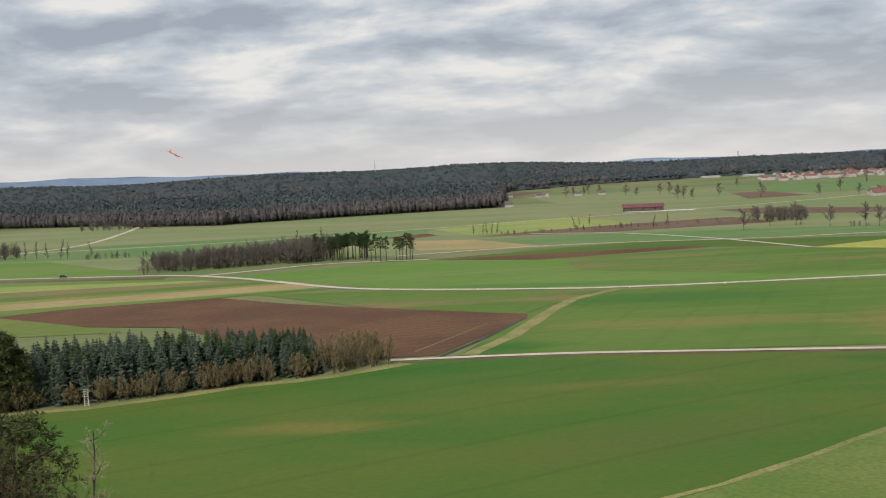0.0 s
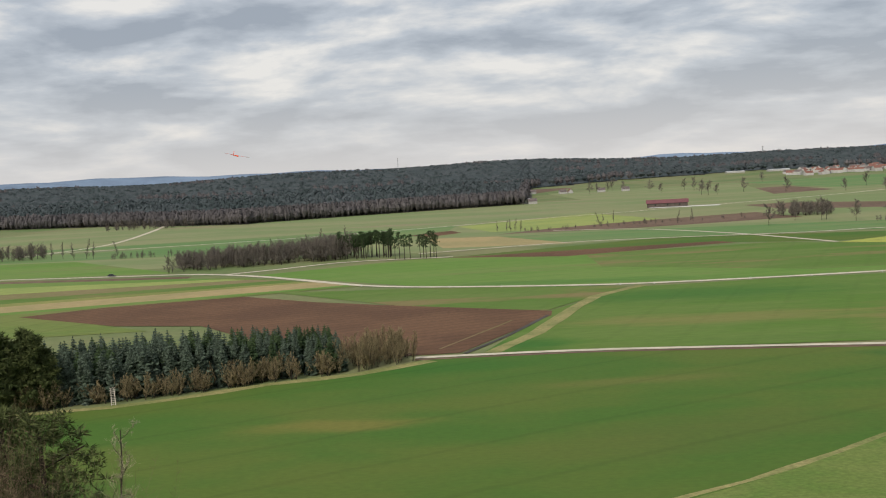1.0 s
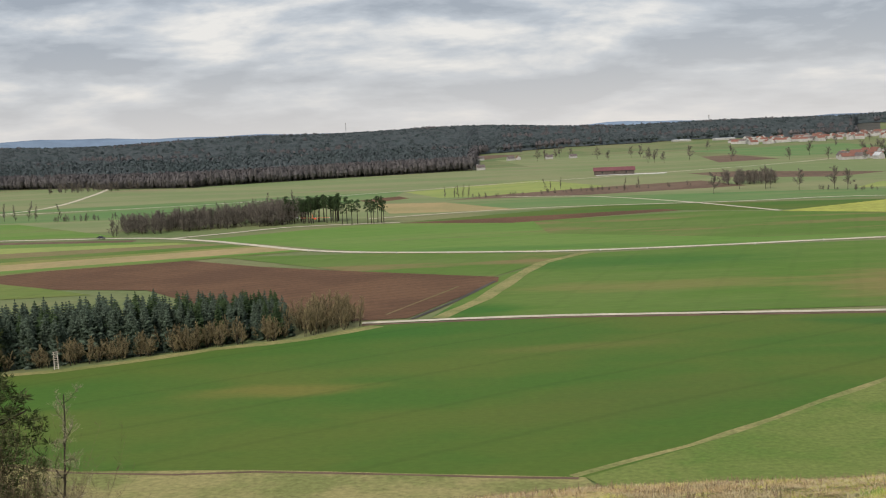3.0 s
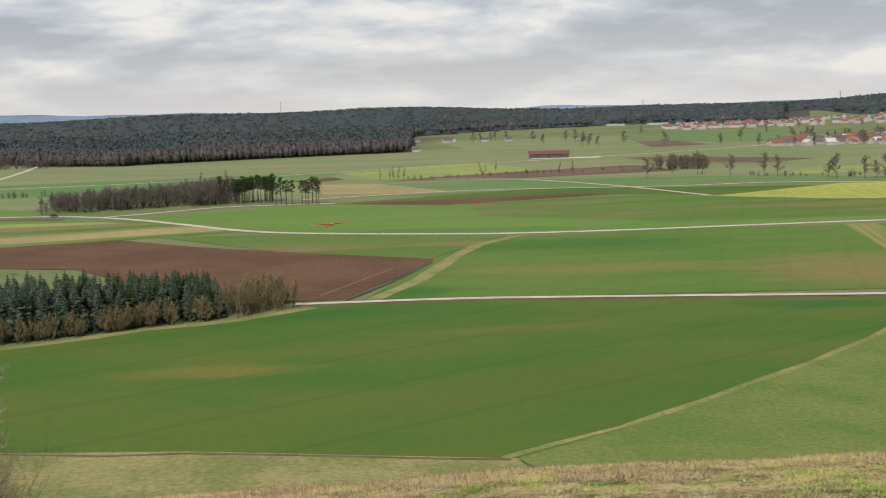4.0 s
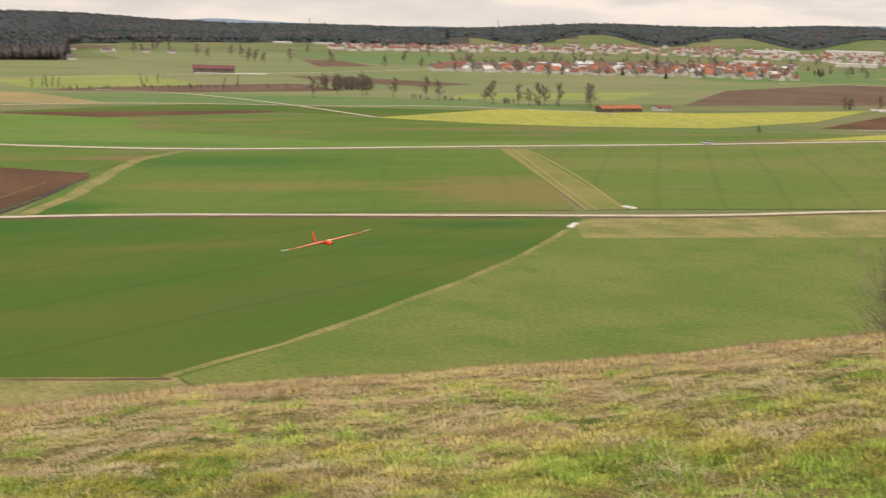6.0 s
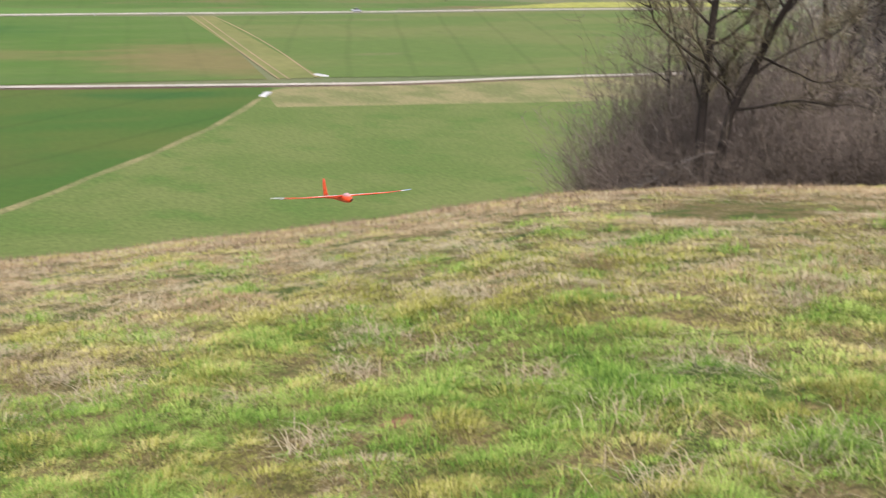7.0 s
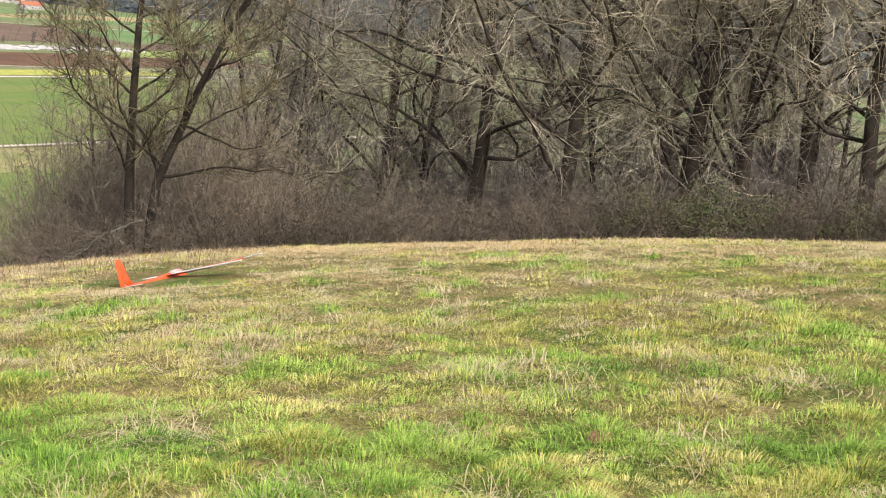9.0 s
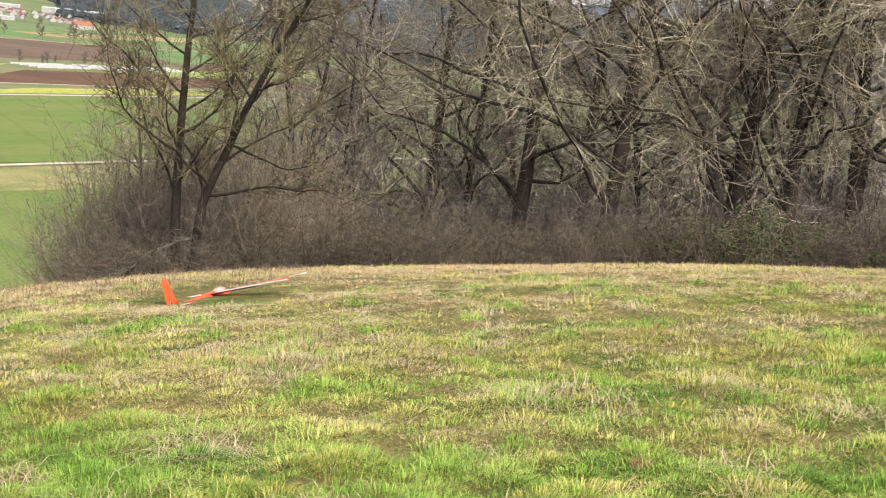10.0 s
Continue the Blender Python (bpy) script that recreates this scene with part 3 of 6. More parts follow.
road("grass_verge", [(p[0], p[1] - 3.6) for p in FARM_ROAD], 2.2, M["soil_far"], "dark rough ditch edge beside the road", "verge", wobble=0.2)
road("gravel_road", MID_ROAD, 4.6, M["gravel"], "pale gravel road winding through the valley", wobble=0.03)
road("gravel_road", [(-130, 625), (-101, 645), (-73, 668), (-42, 671), (-10, 668)], 4.0, M["gravel"], "gravel spur running to the copse", wobble=0.05)
road("farm_track", [(-30, 706), (57, 736), (114, 733), (195, 718), (263, 719), (352, 664)], 3.6, M["gravel"], "straight pale farm track", wobble=0.04)
road("farm_track", [(60, 870), (115, 834), (158, 746), (186, 650), (190, 634)], 3.4, M["gravel"], "pale farm track between crops", wobble=0.04)
road("farm_track", [(-330, 880), (-300, 1000), (-318, 1200), (-340, 1350)], 4.5, M["gravel"], "pale farm track leading to the forest", wobble=0.05)
road("farm_track", [(-420, 905), (-180, 935), (-20, 1010), (60, 1060), (170, 1120), (420, 1290), (640, 1560)], 4.0, M["gravel"], "pale track across the pastures", wobble=0.05)
road("farm_track", [(435, 545), (490, 540), (620, 520), (800, 500)], 3.4, M["gravel"], "pale farm track beside ploughed soil", wobble=0.04)
road("farm_track", [(760, 1080), (1000, 1000), (1300, 1010)], 5.0, M["gravel"], "pale track on the far slope", wobble=0.04)


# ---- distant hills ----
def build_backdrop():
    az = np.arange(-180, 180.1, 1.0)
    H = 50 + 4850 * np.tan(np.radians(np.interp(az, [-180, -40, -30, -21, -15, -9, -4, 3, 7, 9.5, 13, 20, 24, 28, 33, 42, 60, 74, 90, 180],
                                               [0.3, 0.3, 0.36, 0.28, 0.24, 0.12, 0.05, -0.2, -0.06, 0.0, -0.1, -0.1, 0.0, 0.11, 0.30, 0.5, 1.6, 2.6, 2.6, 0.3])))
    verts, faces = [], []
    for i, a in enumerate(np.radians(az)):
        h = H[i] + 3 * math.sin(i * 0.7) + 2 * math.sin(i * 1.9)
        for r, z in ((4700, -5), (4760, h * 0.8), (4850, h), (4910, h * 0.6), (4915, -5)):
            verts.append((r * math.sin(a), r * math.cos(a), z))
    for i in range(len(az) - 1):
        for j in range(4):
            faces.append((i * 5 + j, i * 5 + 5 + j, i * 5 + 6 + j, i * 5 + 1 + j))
    return tagged(mesh_object("backdrop", verts, faces, M["haze_blue"], smooth_faces=True), "hazy blue hills on the horizon", "hills", kind="structure")


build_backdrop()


# ---- trees ----
def leaf_template(kind, rnd):
    """A small crown of loose triangles, one unit high, for woods far away."""
    v, f = [], []

    def tri(a, b, c):
        f.append((len(v), len(v) + 1, len(v) + 2))
        v.extend((a, b, c))

    def core(z, w, h):
        """The dense middle of a crown."""
        ring = [(w * math.cos(1.257 * i), w * math.sin(1.257 * i), z + rnd.uniform(-0.05, 0.05)) for i in range(5)]
        for i in range(5):
            tri(ring[i], ring[(i + 1) % 5], (0, 0, z + h))
            tri(ring[(i + 1) % 5], ring[i], (0, 0, z - h))

    if kind == "conifer":
        core(0.58, 0.28, 0.34)
        for i in range(18):
            a, up = rnd.uniform(0, 2 * math.pi), rnd.uniform(-0.25, 1.0)
            flat = math.sqrt(max(0.0, 1 - up * up))
            d = Vector((flat * math.cos(a), flat * math.sin(a), up))
            c = Vector((0, 0, 0.58)) + Vector((d.x * 0.30, d.y * 0.30, d.z * 0.36)) * rnd.uniform(0.88, 1.03)
            s = d.orthogonal().normalized()
            s.rotate(Matrix.Rotation(rnd.uniform(0, 6.28), 3, d))
            q = d.cross(s)
            k = rnd.uniform(0.07, 0.13)
            tri(tuple(c + s * k + d * rnd.uniform(-0.04, 0.02)), tuple(c - s * k * 0.6 + q * k + d * rnd.uniform(-0.04, 0.02)), tuple(c - s * k * 0.6 - q * k + d * rnd.uniform(-0.04, 0.02)))
    else:
        for i in range(24):
            a, up = rnd.uniform(0, 2 * math.pi), rnd.uniform(-0.7, 1.0)
            flat = math.sqrt(max(0.0, 1 - up * up))
            d = Vector((flat * math.cos(a), flat * math.sin(a), up))
            c = Vector((0, 0, 0.52)) + Vector((d.x * 0.28, d.y * 0.28, d.z * 0.42)) * rnd.uniform(0.88, 1.04)
            s = d.orthogonal().normalized()
            s.rotate(Matrix.Rotation(rnd.uniform(0, 6.28), 3, d))
            q = d.cross(s)
            k = rnd.uniform(0.06, 0.11)
            tri(tuple(c + s * k + d * rnd.uniform(-0.05, 0.03)), tuple(c - s * k * 0.6 + q * k), tuple(c - s * k * 0.6 - q * k + d * rnd.uniform(-0.05, 0.03)))
        core(0.52, 0.25, 0.40)
        for i in range(3):
            a = i * 2.1
            tri((0.02 * math.cos(a), 0.02 * math.sin(a), -0.02), (-0.02 * math.sin(a), 0.02 * math.cos(a), -0.02), (0, 0, 0.5))
    return np.array(v), np.array(f)


def scatter(name, kind, spots, mat, label, category, seed):
    rnd = random.Random(seed)
    tmpl = [leaf_template(kind, rnd) for _ in range(6)]
    V, F, n = [], [], 0
    for i, (x, y, h, w) in enumerate(spots):
        v, f = tmpl[i % 6]
        a = rnd.uniform(0, 6.28)
        c, s = math.cos(a), math.sin(a)
        p = np.c_[(v[:, 0] * c - v[:, 1] * s) * w, (v[:, 0] * s + v[:, 1] * c) * w, v[:, 2] * h]
        V.append(p + (x, y, 0))
        F.append(f + n)
        n += len(v)
    V = np.concatenate(V)
    F = np.concatenate(F)
    base = np.concatenate([np.full(len(tmpl[i % 6][0]), float(z)) for i, z in enumerate(land(np.array([s[0] for s in spots]), np.array([s[1] for s in spots])))])
    V[:, 2] += base
    me = bpy.data.meshes.new(name)
    me.vertices.add(len(V))
    me.vertices.foreach_set("co", V.ravel())
    me.loops.add(F.size)
    me.loops.foreach_set("vertex_index", F.ravel())
    me.polygons.add(len(F))
    me.polygons.foreach_set("loop_start", np.arange(0, F.size, 3))
    me.materials.append(mat)
    me.update(calc_edges=True)
    return tagged(new(name, me), label, category, kind="stuff")


def build_forest():
    rnd = random.Random(11)
    green, bare = [], []
    for _ in range(60000):
        az = rnd.uniform(-32, 84)
        r = math.sqrt(rnd.uniform(1290 ** 2, 4300 ** 2))
        edge = float(np.interp(az, EDGE_AZ, EDGE_R))
        if not wooded(az, r):
            continue
        depth = r - edge
        keep = 1.0 if r < 1900 else max(0.30, 1.0 - (r - 1900) / 1600)
        if rnd.random() > keep * (0.95 if depth < 500 else 0.62):
            continue
        x, y = r * math.sin(radians(az)), r * math.cos(radians(az))
        nz = noise.noise(Vector((x / 170, y / 170, 0.3)))
        size = 1.0 if r < 1900 else 1.35
        low = (-14.7 < az < -10.2 and depth < 110) or (az < 2.9 and depth < 60)
        if low or nz > 0.34:
            bare.append((x, y, rnd.uniform(17, 21) * (0.85 if low else 1.0), rnd.uniform(12, 17) * size))
        else:
            green.append((x, y, rnd.uniform(18, 22.5) * (1.0 if r < 2400 else 0.78), rnd.uniform(12, 17) * size))
    for _ in range(3400):  # a dense, leafless margin along the nearer wood
        az = rnd.uniform(-26, 2.6)
        r = float(np.interp(az, EDGE_AZ, EDGE_R)) + rnd.uniform(0, 45)
        bare.append((r * math.sin(radians(az)), r * math.cos(radians(az)), rnd.uniform(12, 19), rnd.uniform(9, 14)))
    for _ in range(300):  # the wood's end wall
        r = rnd.uniform(1440, 2300)
        az = 2.45 + rnd.uniform(0, 0.25) + 0.2 * (r - 1440) / 860
        bare.append((r * math.sin(radians(az)), r * math.cos(radians(az)), rnd.uniform(15, 20), rnd.uniform(12, 17)))
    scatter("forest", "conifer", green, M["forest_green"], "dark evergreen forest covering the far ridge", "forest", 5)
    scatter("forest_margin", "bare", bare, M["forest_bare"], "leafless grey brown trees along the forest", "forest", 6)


def build_canopy():
    """The closed roof of the far woods: a lumpy sheet at crown height that drops to the ground along its edges."""
    rnd = random.Random(17)
    V, F = [], []
    for a0, a1, da, r_end in ((-32.0, 84.0, 0.19, 4200),):
        az = np.arange(a0, a1 + 1e-6, da)
        k = 62
        grid = np.zeros((len(az), k), int)
        for i, a in enumerate(az):
            e = float(np.interp(a, EDGE_AZ, EDGE_R)) + 34 + 6 * math.sin(a * 9)
            if 20 < a < 41:
                e = max(e, 3000 + 200 * math.sin(a))
            for j in range(k):
                r = e if j == 0 else e + 35 + (r_end - e) * ((j - 1) / (k - 2)) ** 1.7
                x, y = polar_xy(a, r)
                z = float(land(x, y))
                lump = 4.0 * noise.noise(Vector((x / 22, y / 22, 0.7))) + rnd.uniform(-1.5, 1.5)
                h = 1 if j == 0 else (8.0 if j == 1 else 13.0 * (1 if r < 2400 else 0.8)) + lump
                grid[i, j] = len(V)
                V.append((x, y, z + h))
        for i in range(len(az) - 1):
            for j in range(k - 1):
                F.append((int(grid[i, j]), int(grid[i, j + 1]), int(grid[i + 1, j + 1]), int(grid[i + 1, j])))
    return tagged(mesh_object("forest_canopy", V, F, M["hazed_canopy"]), "closed canopy of the far mixed forest", "forest", kind="stuff")


def polar_xy(az, r):
    return r * math.sin(radians(az)), r * math.cos(radians(az))


build_canopy()
build_forest()

# ==== things ====
def tree_paths(seed, height, spread=0.75, limbs=14, first=0.25, twigs=9, fine=6, lean=0.0, up=0.25, levels=4, wob=0.10, stems=1, girth=0.021):
    """The limbs of a leafless tree: for each level a list of (points, radii)."""
    rnd = random.Random(seed)
    out = [[] for _ in range(levels)]

    def grow(p, d, length, r0, r1, n, lift, wobble):
        pts, rad = [p.copy()], [r0]
        d = d.normalized()
        for i in range(n):
            d = (d + Vector((rnd.gauss(0, wobble), rnd.gauss(0, wobble), rnd.gauss(0, wobble) + lift / n))).normalized()
            p = p + d * (length / n)
            pts.append(p.copy())
            rad.append(r0 + (r1 - r0) * (i + 1) / n)
        return pts, rad

    def child(pts, rad, t, angle_out, turn):
        k = t * (len(pts) - 1)
        i = min(int(k), len(pts) - 2)
        p = pts[i].lerp(pts[i + 1], k - i)
        d = (pts[i + 1] - pts[i]).normalized()
        side = d.orthogonal().normalized()
        side.rotate(Matrix.Rotation(turn, 3, d))
        return p, (d * math.cos(angle_out) + side * math.sin(angle_out)).normalized(), rad[i]

    for s in range(stems):
        a = s * 2.4 + rnd.uniform(0, 1)
        d0 = Vector((lean + (0.10 * math.cos(a) if stems > 1 else 0), 0.10 * math.sin(a) if stems > 1 else 0, 1))
        base = Vector((0.25 * math.cos(a), 0.25 * math.sin(a), -0.3)) if stems > 1 else Vector((0, 0, -0.3))
        h = height * (1 if s == 0 else rnd.uniform(0.8, 1))
        trunk = grow(base, d0, h, height * girth, height * 0.003, 12, 0.1, 0.05)
        out[0].append(trunk)
        for i in range(limbs):
            t = first + (0.97 - first) * (i + rnd.random()) / limbs
            p, d, r = child(*trunk, t, rnd.uniform(0.65, 1.15), rnd.uniform(0, 6.28))
            ln = height * 0.45 * spread * (1.15 - 0.8 * t) * rnd.uniform(0.7, 1.25)
            limb = grow(p, d, ln, min(r * 0.55, height * 0.0040 * (1.25 - 0.8 * t)), height * 0.0004, 11, up, wob * 1.25)
            out[1].append(limb)
            for j in range(twigs):
                p, d, r = child(*limb, rnd.uniform(0.15, 1.0), rnd.uniform(0.4, 1.0), rnd.uniform(0, 6.28))
                tw = grow(p, d, ln * rnd.uniform(0.18, 0.42), min(r * 0.6, 0.014), 0.004, 4, up, wob * 2.4)
                out[2].append(tw)
                if levels > 3:
                    for k in range(fine):
                        p, d, r = child(*tw, rnd.uniform(0.1, 1.0), rnd.uniform(0.3, 1.0), rnd.uniform(0, 6.28))
                        out[3].append(grow(p, d, ln * rnd.uniform(0.07, 0.20), 0.0058, 0.0030, 2, up, wob * 2.6))
    return out


def tubes(paths, sides, thick=1.0, least=0.0):
    V, F, n = [], [], 0
    for pts, rad in paths:
        m = len(pts)
        P = np.array([tuple(p) for p in pts])
        D = np.gradient(P, axis=0)
        D /= np.linalg.norm(D, axis=1)[:, None] + 1e-9
        ref = np.where(np.abs(D[:, 2:3]) > 0.9, np.array([[1.0, 0, 0]]), np.array([[0, 0, 1.0]]))
        A = np.cross(D, ref)
        A /= np.linalg.norm(A, axis=1)[:, None] + 1e-9
        B = np.cross(D, A)
        ang = 2 * np.pi * np.arange(sides) / sides
        R = np.maximum(np.array(rad) * thick, least)
        ring = P[:, None, :] + R[:, None, None] * (A[:, None, :] * np.cos(ang)[None, :, None] + B[:, None, :] * np.sin(ang)[None, :, None])
        V.append(ring.reshape(-1, 3))
        for i in range(m - 1):
            for j in range(sides):
                k = (j + 1) % sides
                F.append((n + i * sides + j, n + i * sides + k, n + (i + 1) * sides + k, n + (i + 1) * sides + j))
        n += m * sides
    return (np.concatenate(V).tolist() if V else []), F


def ribbons(paths, rnd, width, thick=1.0):
    """Thin flat strips for twigs too fine to show a round section."""
    V, F = [], []
    for pts, rad in paths:
        d = pts[-1] - pts[0]
        side = d.orthogonal().normalized()
        side.rotate(Matrix.Rotation(rnd.uniform(0, 6.28), 3, d.normalized()))
        n = len(V)
        for p, r in zip(pts, rad):
            w = max(r * thick, width)
            V.append(tuple(p - side * w))
            V.append(tuple(p + side * w))
        for i in range(len(pts) - 1):
            F.append((n + 2 * i, n + 2 * i + 1, n + 2 * i + 3, n + 2 * i + 2))
    return V, F


def bare_tree(name, label, seed, height, trunk_mat, twig_mat, thick=1.0, least=0.0, far=False, split=False, **kw):
    root = tagged(new(name), label, "tree")
    lv = tree_paths(seed, height, **kw)
    rnd = random.Random(seed)
    v, f = tubes([(p[::2], r[::2]) for p, r in lv[0]] if far else lv[0], 5 if far else 8, 1.0)
    if split:
        for limb in lv[1]:
            mesh_object("limb", *tubes([limb], 5), trunk_mat, root, True)
        a = []
    else:
        a, b = tubes([(p[::3], r[::3]) for p, r in lv[1]] if far else lv[1], 3 if far else 5, thick, least * 0.6)
        f += [tuple(i + len(v) for i in q) for q in b]
    mesh_object("trunk", v + a, f, trunk_mat, root, True)
    if not far:
        tagged(mesh_object("bough", *tubes(lv[2], 3), M["twig_dark"], root), kind="stuff")
    v, f = [], []
    for paths in (lv[2:] if far else lv[3:]):
        if far:
            a, b = ribbons([(p[::4], r[::4]) for p, r in paths], rnd, least)
        elif paths is lv[2]:
            a, b = tubes(paths, 3, thick, least)
        else:
            a, b = ribbons(paths, rnd, 0.0036)
        f += [tuple(i + len(v) for i in q) for q in b]
        v += a
    mesh_object("crown", v, f, twig_mat, root)
    return root


def at(x, y, h=1.0, rz=0.0, dz=0.0, w=None):
    w = w or h
    return Matrix.Translation((x, y, float(land(x, y)) + dz)) @ Matrix.Rotation(rz, 4, "Z") @ Matrix.Diagonal((w, w, h, 1))


def put(ob, m):
    """Stand the first of a kind itself at m, with its scale."""
    ob.matrix_basis = m
    return ob


def polar(az, r):
    return r * math.sin(radians(az)), r * math.cos(radians(az))


class Kind:
    """Variants of one thing: the first call places the thing itself, later calls copy it."""

    def __init__(self, makers):
        self.makers, self.made = makers, {}

    def place(self, i, m, label="", group="", name=""):
        i %= len(self.makers)
        if i not in self.made:
            ob = self.made[i] = self.makers[i]()
            ob.matrix_basis = m
        else:
            ob = copy_thing(self.made[i], Matrix())
            ob.matrix_basis = m
        if name:
            ob.name = name
        return tagged(ob, label, group=group)


# ---- the wood at the brow of the hill ----
OAK = "old leafless oak with mossy spreading limbs at the wood's edge"
oaks = Kind([lambda s=s, k=k: bare_tree("oak", OAK, s, 16, M["bark"], M["twig"], split=True, spread=1.2, limbs=22, first=0.14, twigs=18, fine=24, up=0.10, wob=0.17, lean=k, girth=0.0155)
             for s, k in ((3, -0.01), (14, 0.015), (27, -0.02), (31, 0.0))])
POLE = "slim leafless tree standing close in the wood"
poles = Kind([lambda s=s: bare_tree("slim_tree", POLE, s, 15, M["bark"], M["twig"], spread=0.62, limbs=18, first=0.12, twigs=12, fine=14, up=0.35, wob=0.13, girth=0.0085)
              for s in (41, 52, 63)])
twin = bare_tree("twin_tree", "leafless tree with two dark forking stems above the brush", 77, 9.6, M["bark"], M["twig_dark"], split=True, spread=0.85, limbs=18, first=0.20, twigs=14, fine=22, up=0.34, wob=0.12, stems=2, girth=0.0135)
x, y = polar(47.4, 28)
put(twin, at(x, y, 1.0, 1.75, 0.2))


def shrub(name, label, seed, mat, h=2.6, stems=36, reach=1.35, thick=1.0):
    """A dense shrub of thin, bent stems with fine side twigs."""
    rnd = random.Random(seed)
    stem, fine = [], []
    for i in range(stems):
        a, r = rnd.uniform(0, 6.28), rnd.uniform(0, reach * 0.9)
        p = Vector((r * math.cos(a), r * math.sin(a), -0.15))
        d = Vector((rnd.gauss(0, 0.30), rnd.gauss(0, 0.30), 1)).normalized()
        ln = h * rnd.uniform(0.45, 1.05)
        pts = [p.copy()]
        for k in range(5):
            d = (d + Vector((rnd.gauss(0, 0.16), rnd.gauss(0, 0.16), 0.03))).normalized()
            pts.append(pts[-1] + d * ln / 5)
        stem.append((pts, [0.0075, 0.0062, 0.0052, 0.0042, 0.0032, 0.002]))
        for j in range(12):
            k = rnd.uniform(0.4, 4.9)
            q = pts[int(k)].lerp(pts[int(k) + 1], k % 1)
            e = Vector((rnd.gauss(0, 0.7), rnd.gauss(0, 0.7), rnd.uniform(0.0, 1))).normalized() * rnd.uniform(0.15, 0.45) * thick
            mid = q + e * 0.5 + Vector((rnd.gauss(0, 0.03), rnd.gauss(0, 0.03), rnd.gauss(0, 0.03)))
            fine.append(([q, mid, q + e], [0.0036, 0.003, 0.002]))
            for _ in range(2):
                e2 = (e.normalized() + Vector((rnd.gauss(0, 0.6), rnd.gauss(0, 0.6), rnd.gauss(0.2, 0.5)))).normalized() * rnd.uniform(0.08, 0.24) * thick
                fine.append(([mid, mid + e2], [0.0026, 0.0018]))
    root = tagged(new(name), label, "shrub")
    v, f = tubes(stem, 3, thick)
    mesh_object("stem", v, f, mat, root)
    v, f = ribbons(fine, rnd, 0.0022 * thick, thick)
    mesh_object("crown", v, f, mat, root)
    return root


def bramble(seed):
    """A low evergreen tangle of small leaves among the brush."""
    rnd = random.Random(seed)
    root = tagged(new("bramble_bush"), "low dark green bramble bush among leafless brush", "bramble")
    V, F, canes = [], [], []
    for i in range(16):
        a = rnd.uniform(0, 6.28)
        p = Vector((rnd.gauss(0, 0.3), rnd.gauss(0, 0.3), -0.05))
        reach, top = rnd.uniform(0.4, 1.1), rnd.uniform(0.5, 1.2)
        pts = [p + Vector((math.cos(a) * reach * k / 6, math.sin(a) * reach * k / 6, top * math.sin(math.pi * 0.75 * k / 6))) for k in range(7)]
        canes.append((pts, [0.006 - 0.0006 * k for k in range(7)]))
        for j in range(42):
            k = rnd.uniform(1.0, 5.9)
            c = pts[int(k)].lerp(pts[int(k) + 1], k % 1) + Vector((rnd.gauss(0, 0.09), rnd.gauss(0, 0.09), rnd.gauss(0, 0.07)))
            d = Vector((rnd.gauss(0, 1), rnd.gauss(0, 1), rnd.gauss(-0.1, 0.5))).normalized()
            w = d.orthogonal().normalized() * 0.020
            n = len(V)
            V += [tuple(c), tuple(c + d * 0.03 + w), tuple(c + d * 0.068), tuple(c + d * 0.03 - w)]
            F.append((n, n + 1, n + 2, n + 3))
    mesh_object("cane", *tubes(canes, 3), M["brush"], root)
    mesh_object("leaves", V, F, M["bramble"], root)
    return root


BRUSH = "dense leafless brown brush at the edge of the wood"
backwood = Kind([lambda s=s: bare_tree("wood_tree", "leafless tree deep in the wood", s, 12, M["bark"], M["twig_deep"], least=0.0105, far=True, spread=0.85, limbs=36, first=0.05, twigs=52, levels=3, up=0.4, wob=0.14, girth=0.010) for s in (111, 112, 113)])
deep = Kind([lambda s=s: shrub("thicket_shrub", "tall leafless thicket under the trees", s, M["twig_deep"], 6.5, 30, 2.0, 2.4) for s in (15, 16, 17)])
end_brush = Kind([lambda s=s: shrub("thicket_shrub", "tall leafless thicket at the wood's end", s, M["twig_end"], 5.0, 50, 1.7, 1.35) for s in (35, 36, 37)])
slope_brush = Kind([lambda s=s: shrub("slope_shrub", "leafless brush on the slope below the hilltop", s, M["slope_twig"], 6.5, 54, 2.0, 1.15) for s in (25, 26)])
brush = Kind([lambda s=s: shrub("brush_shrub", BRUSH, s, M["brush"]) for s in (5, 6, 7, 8)])


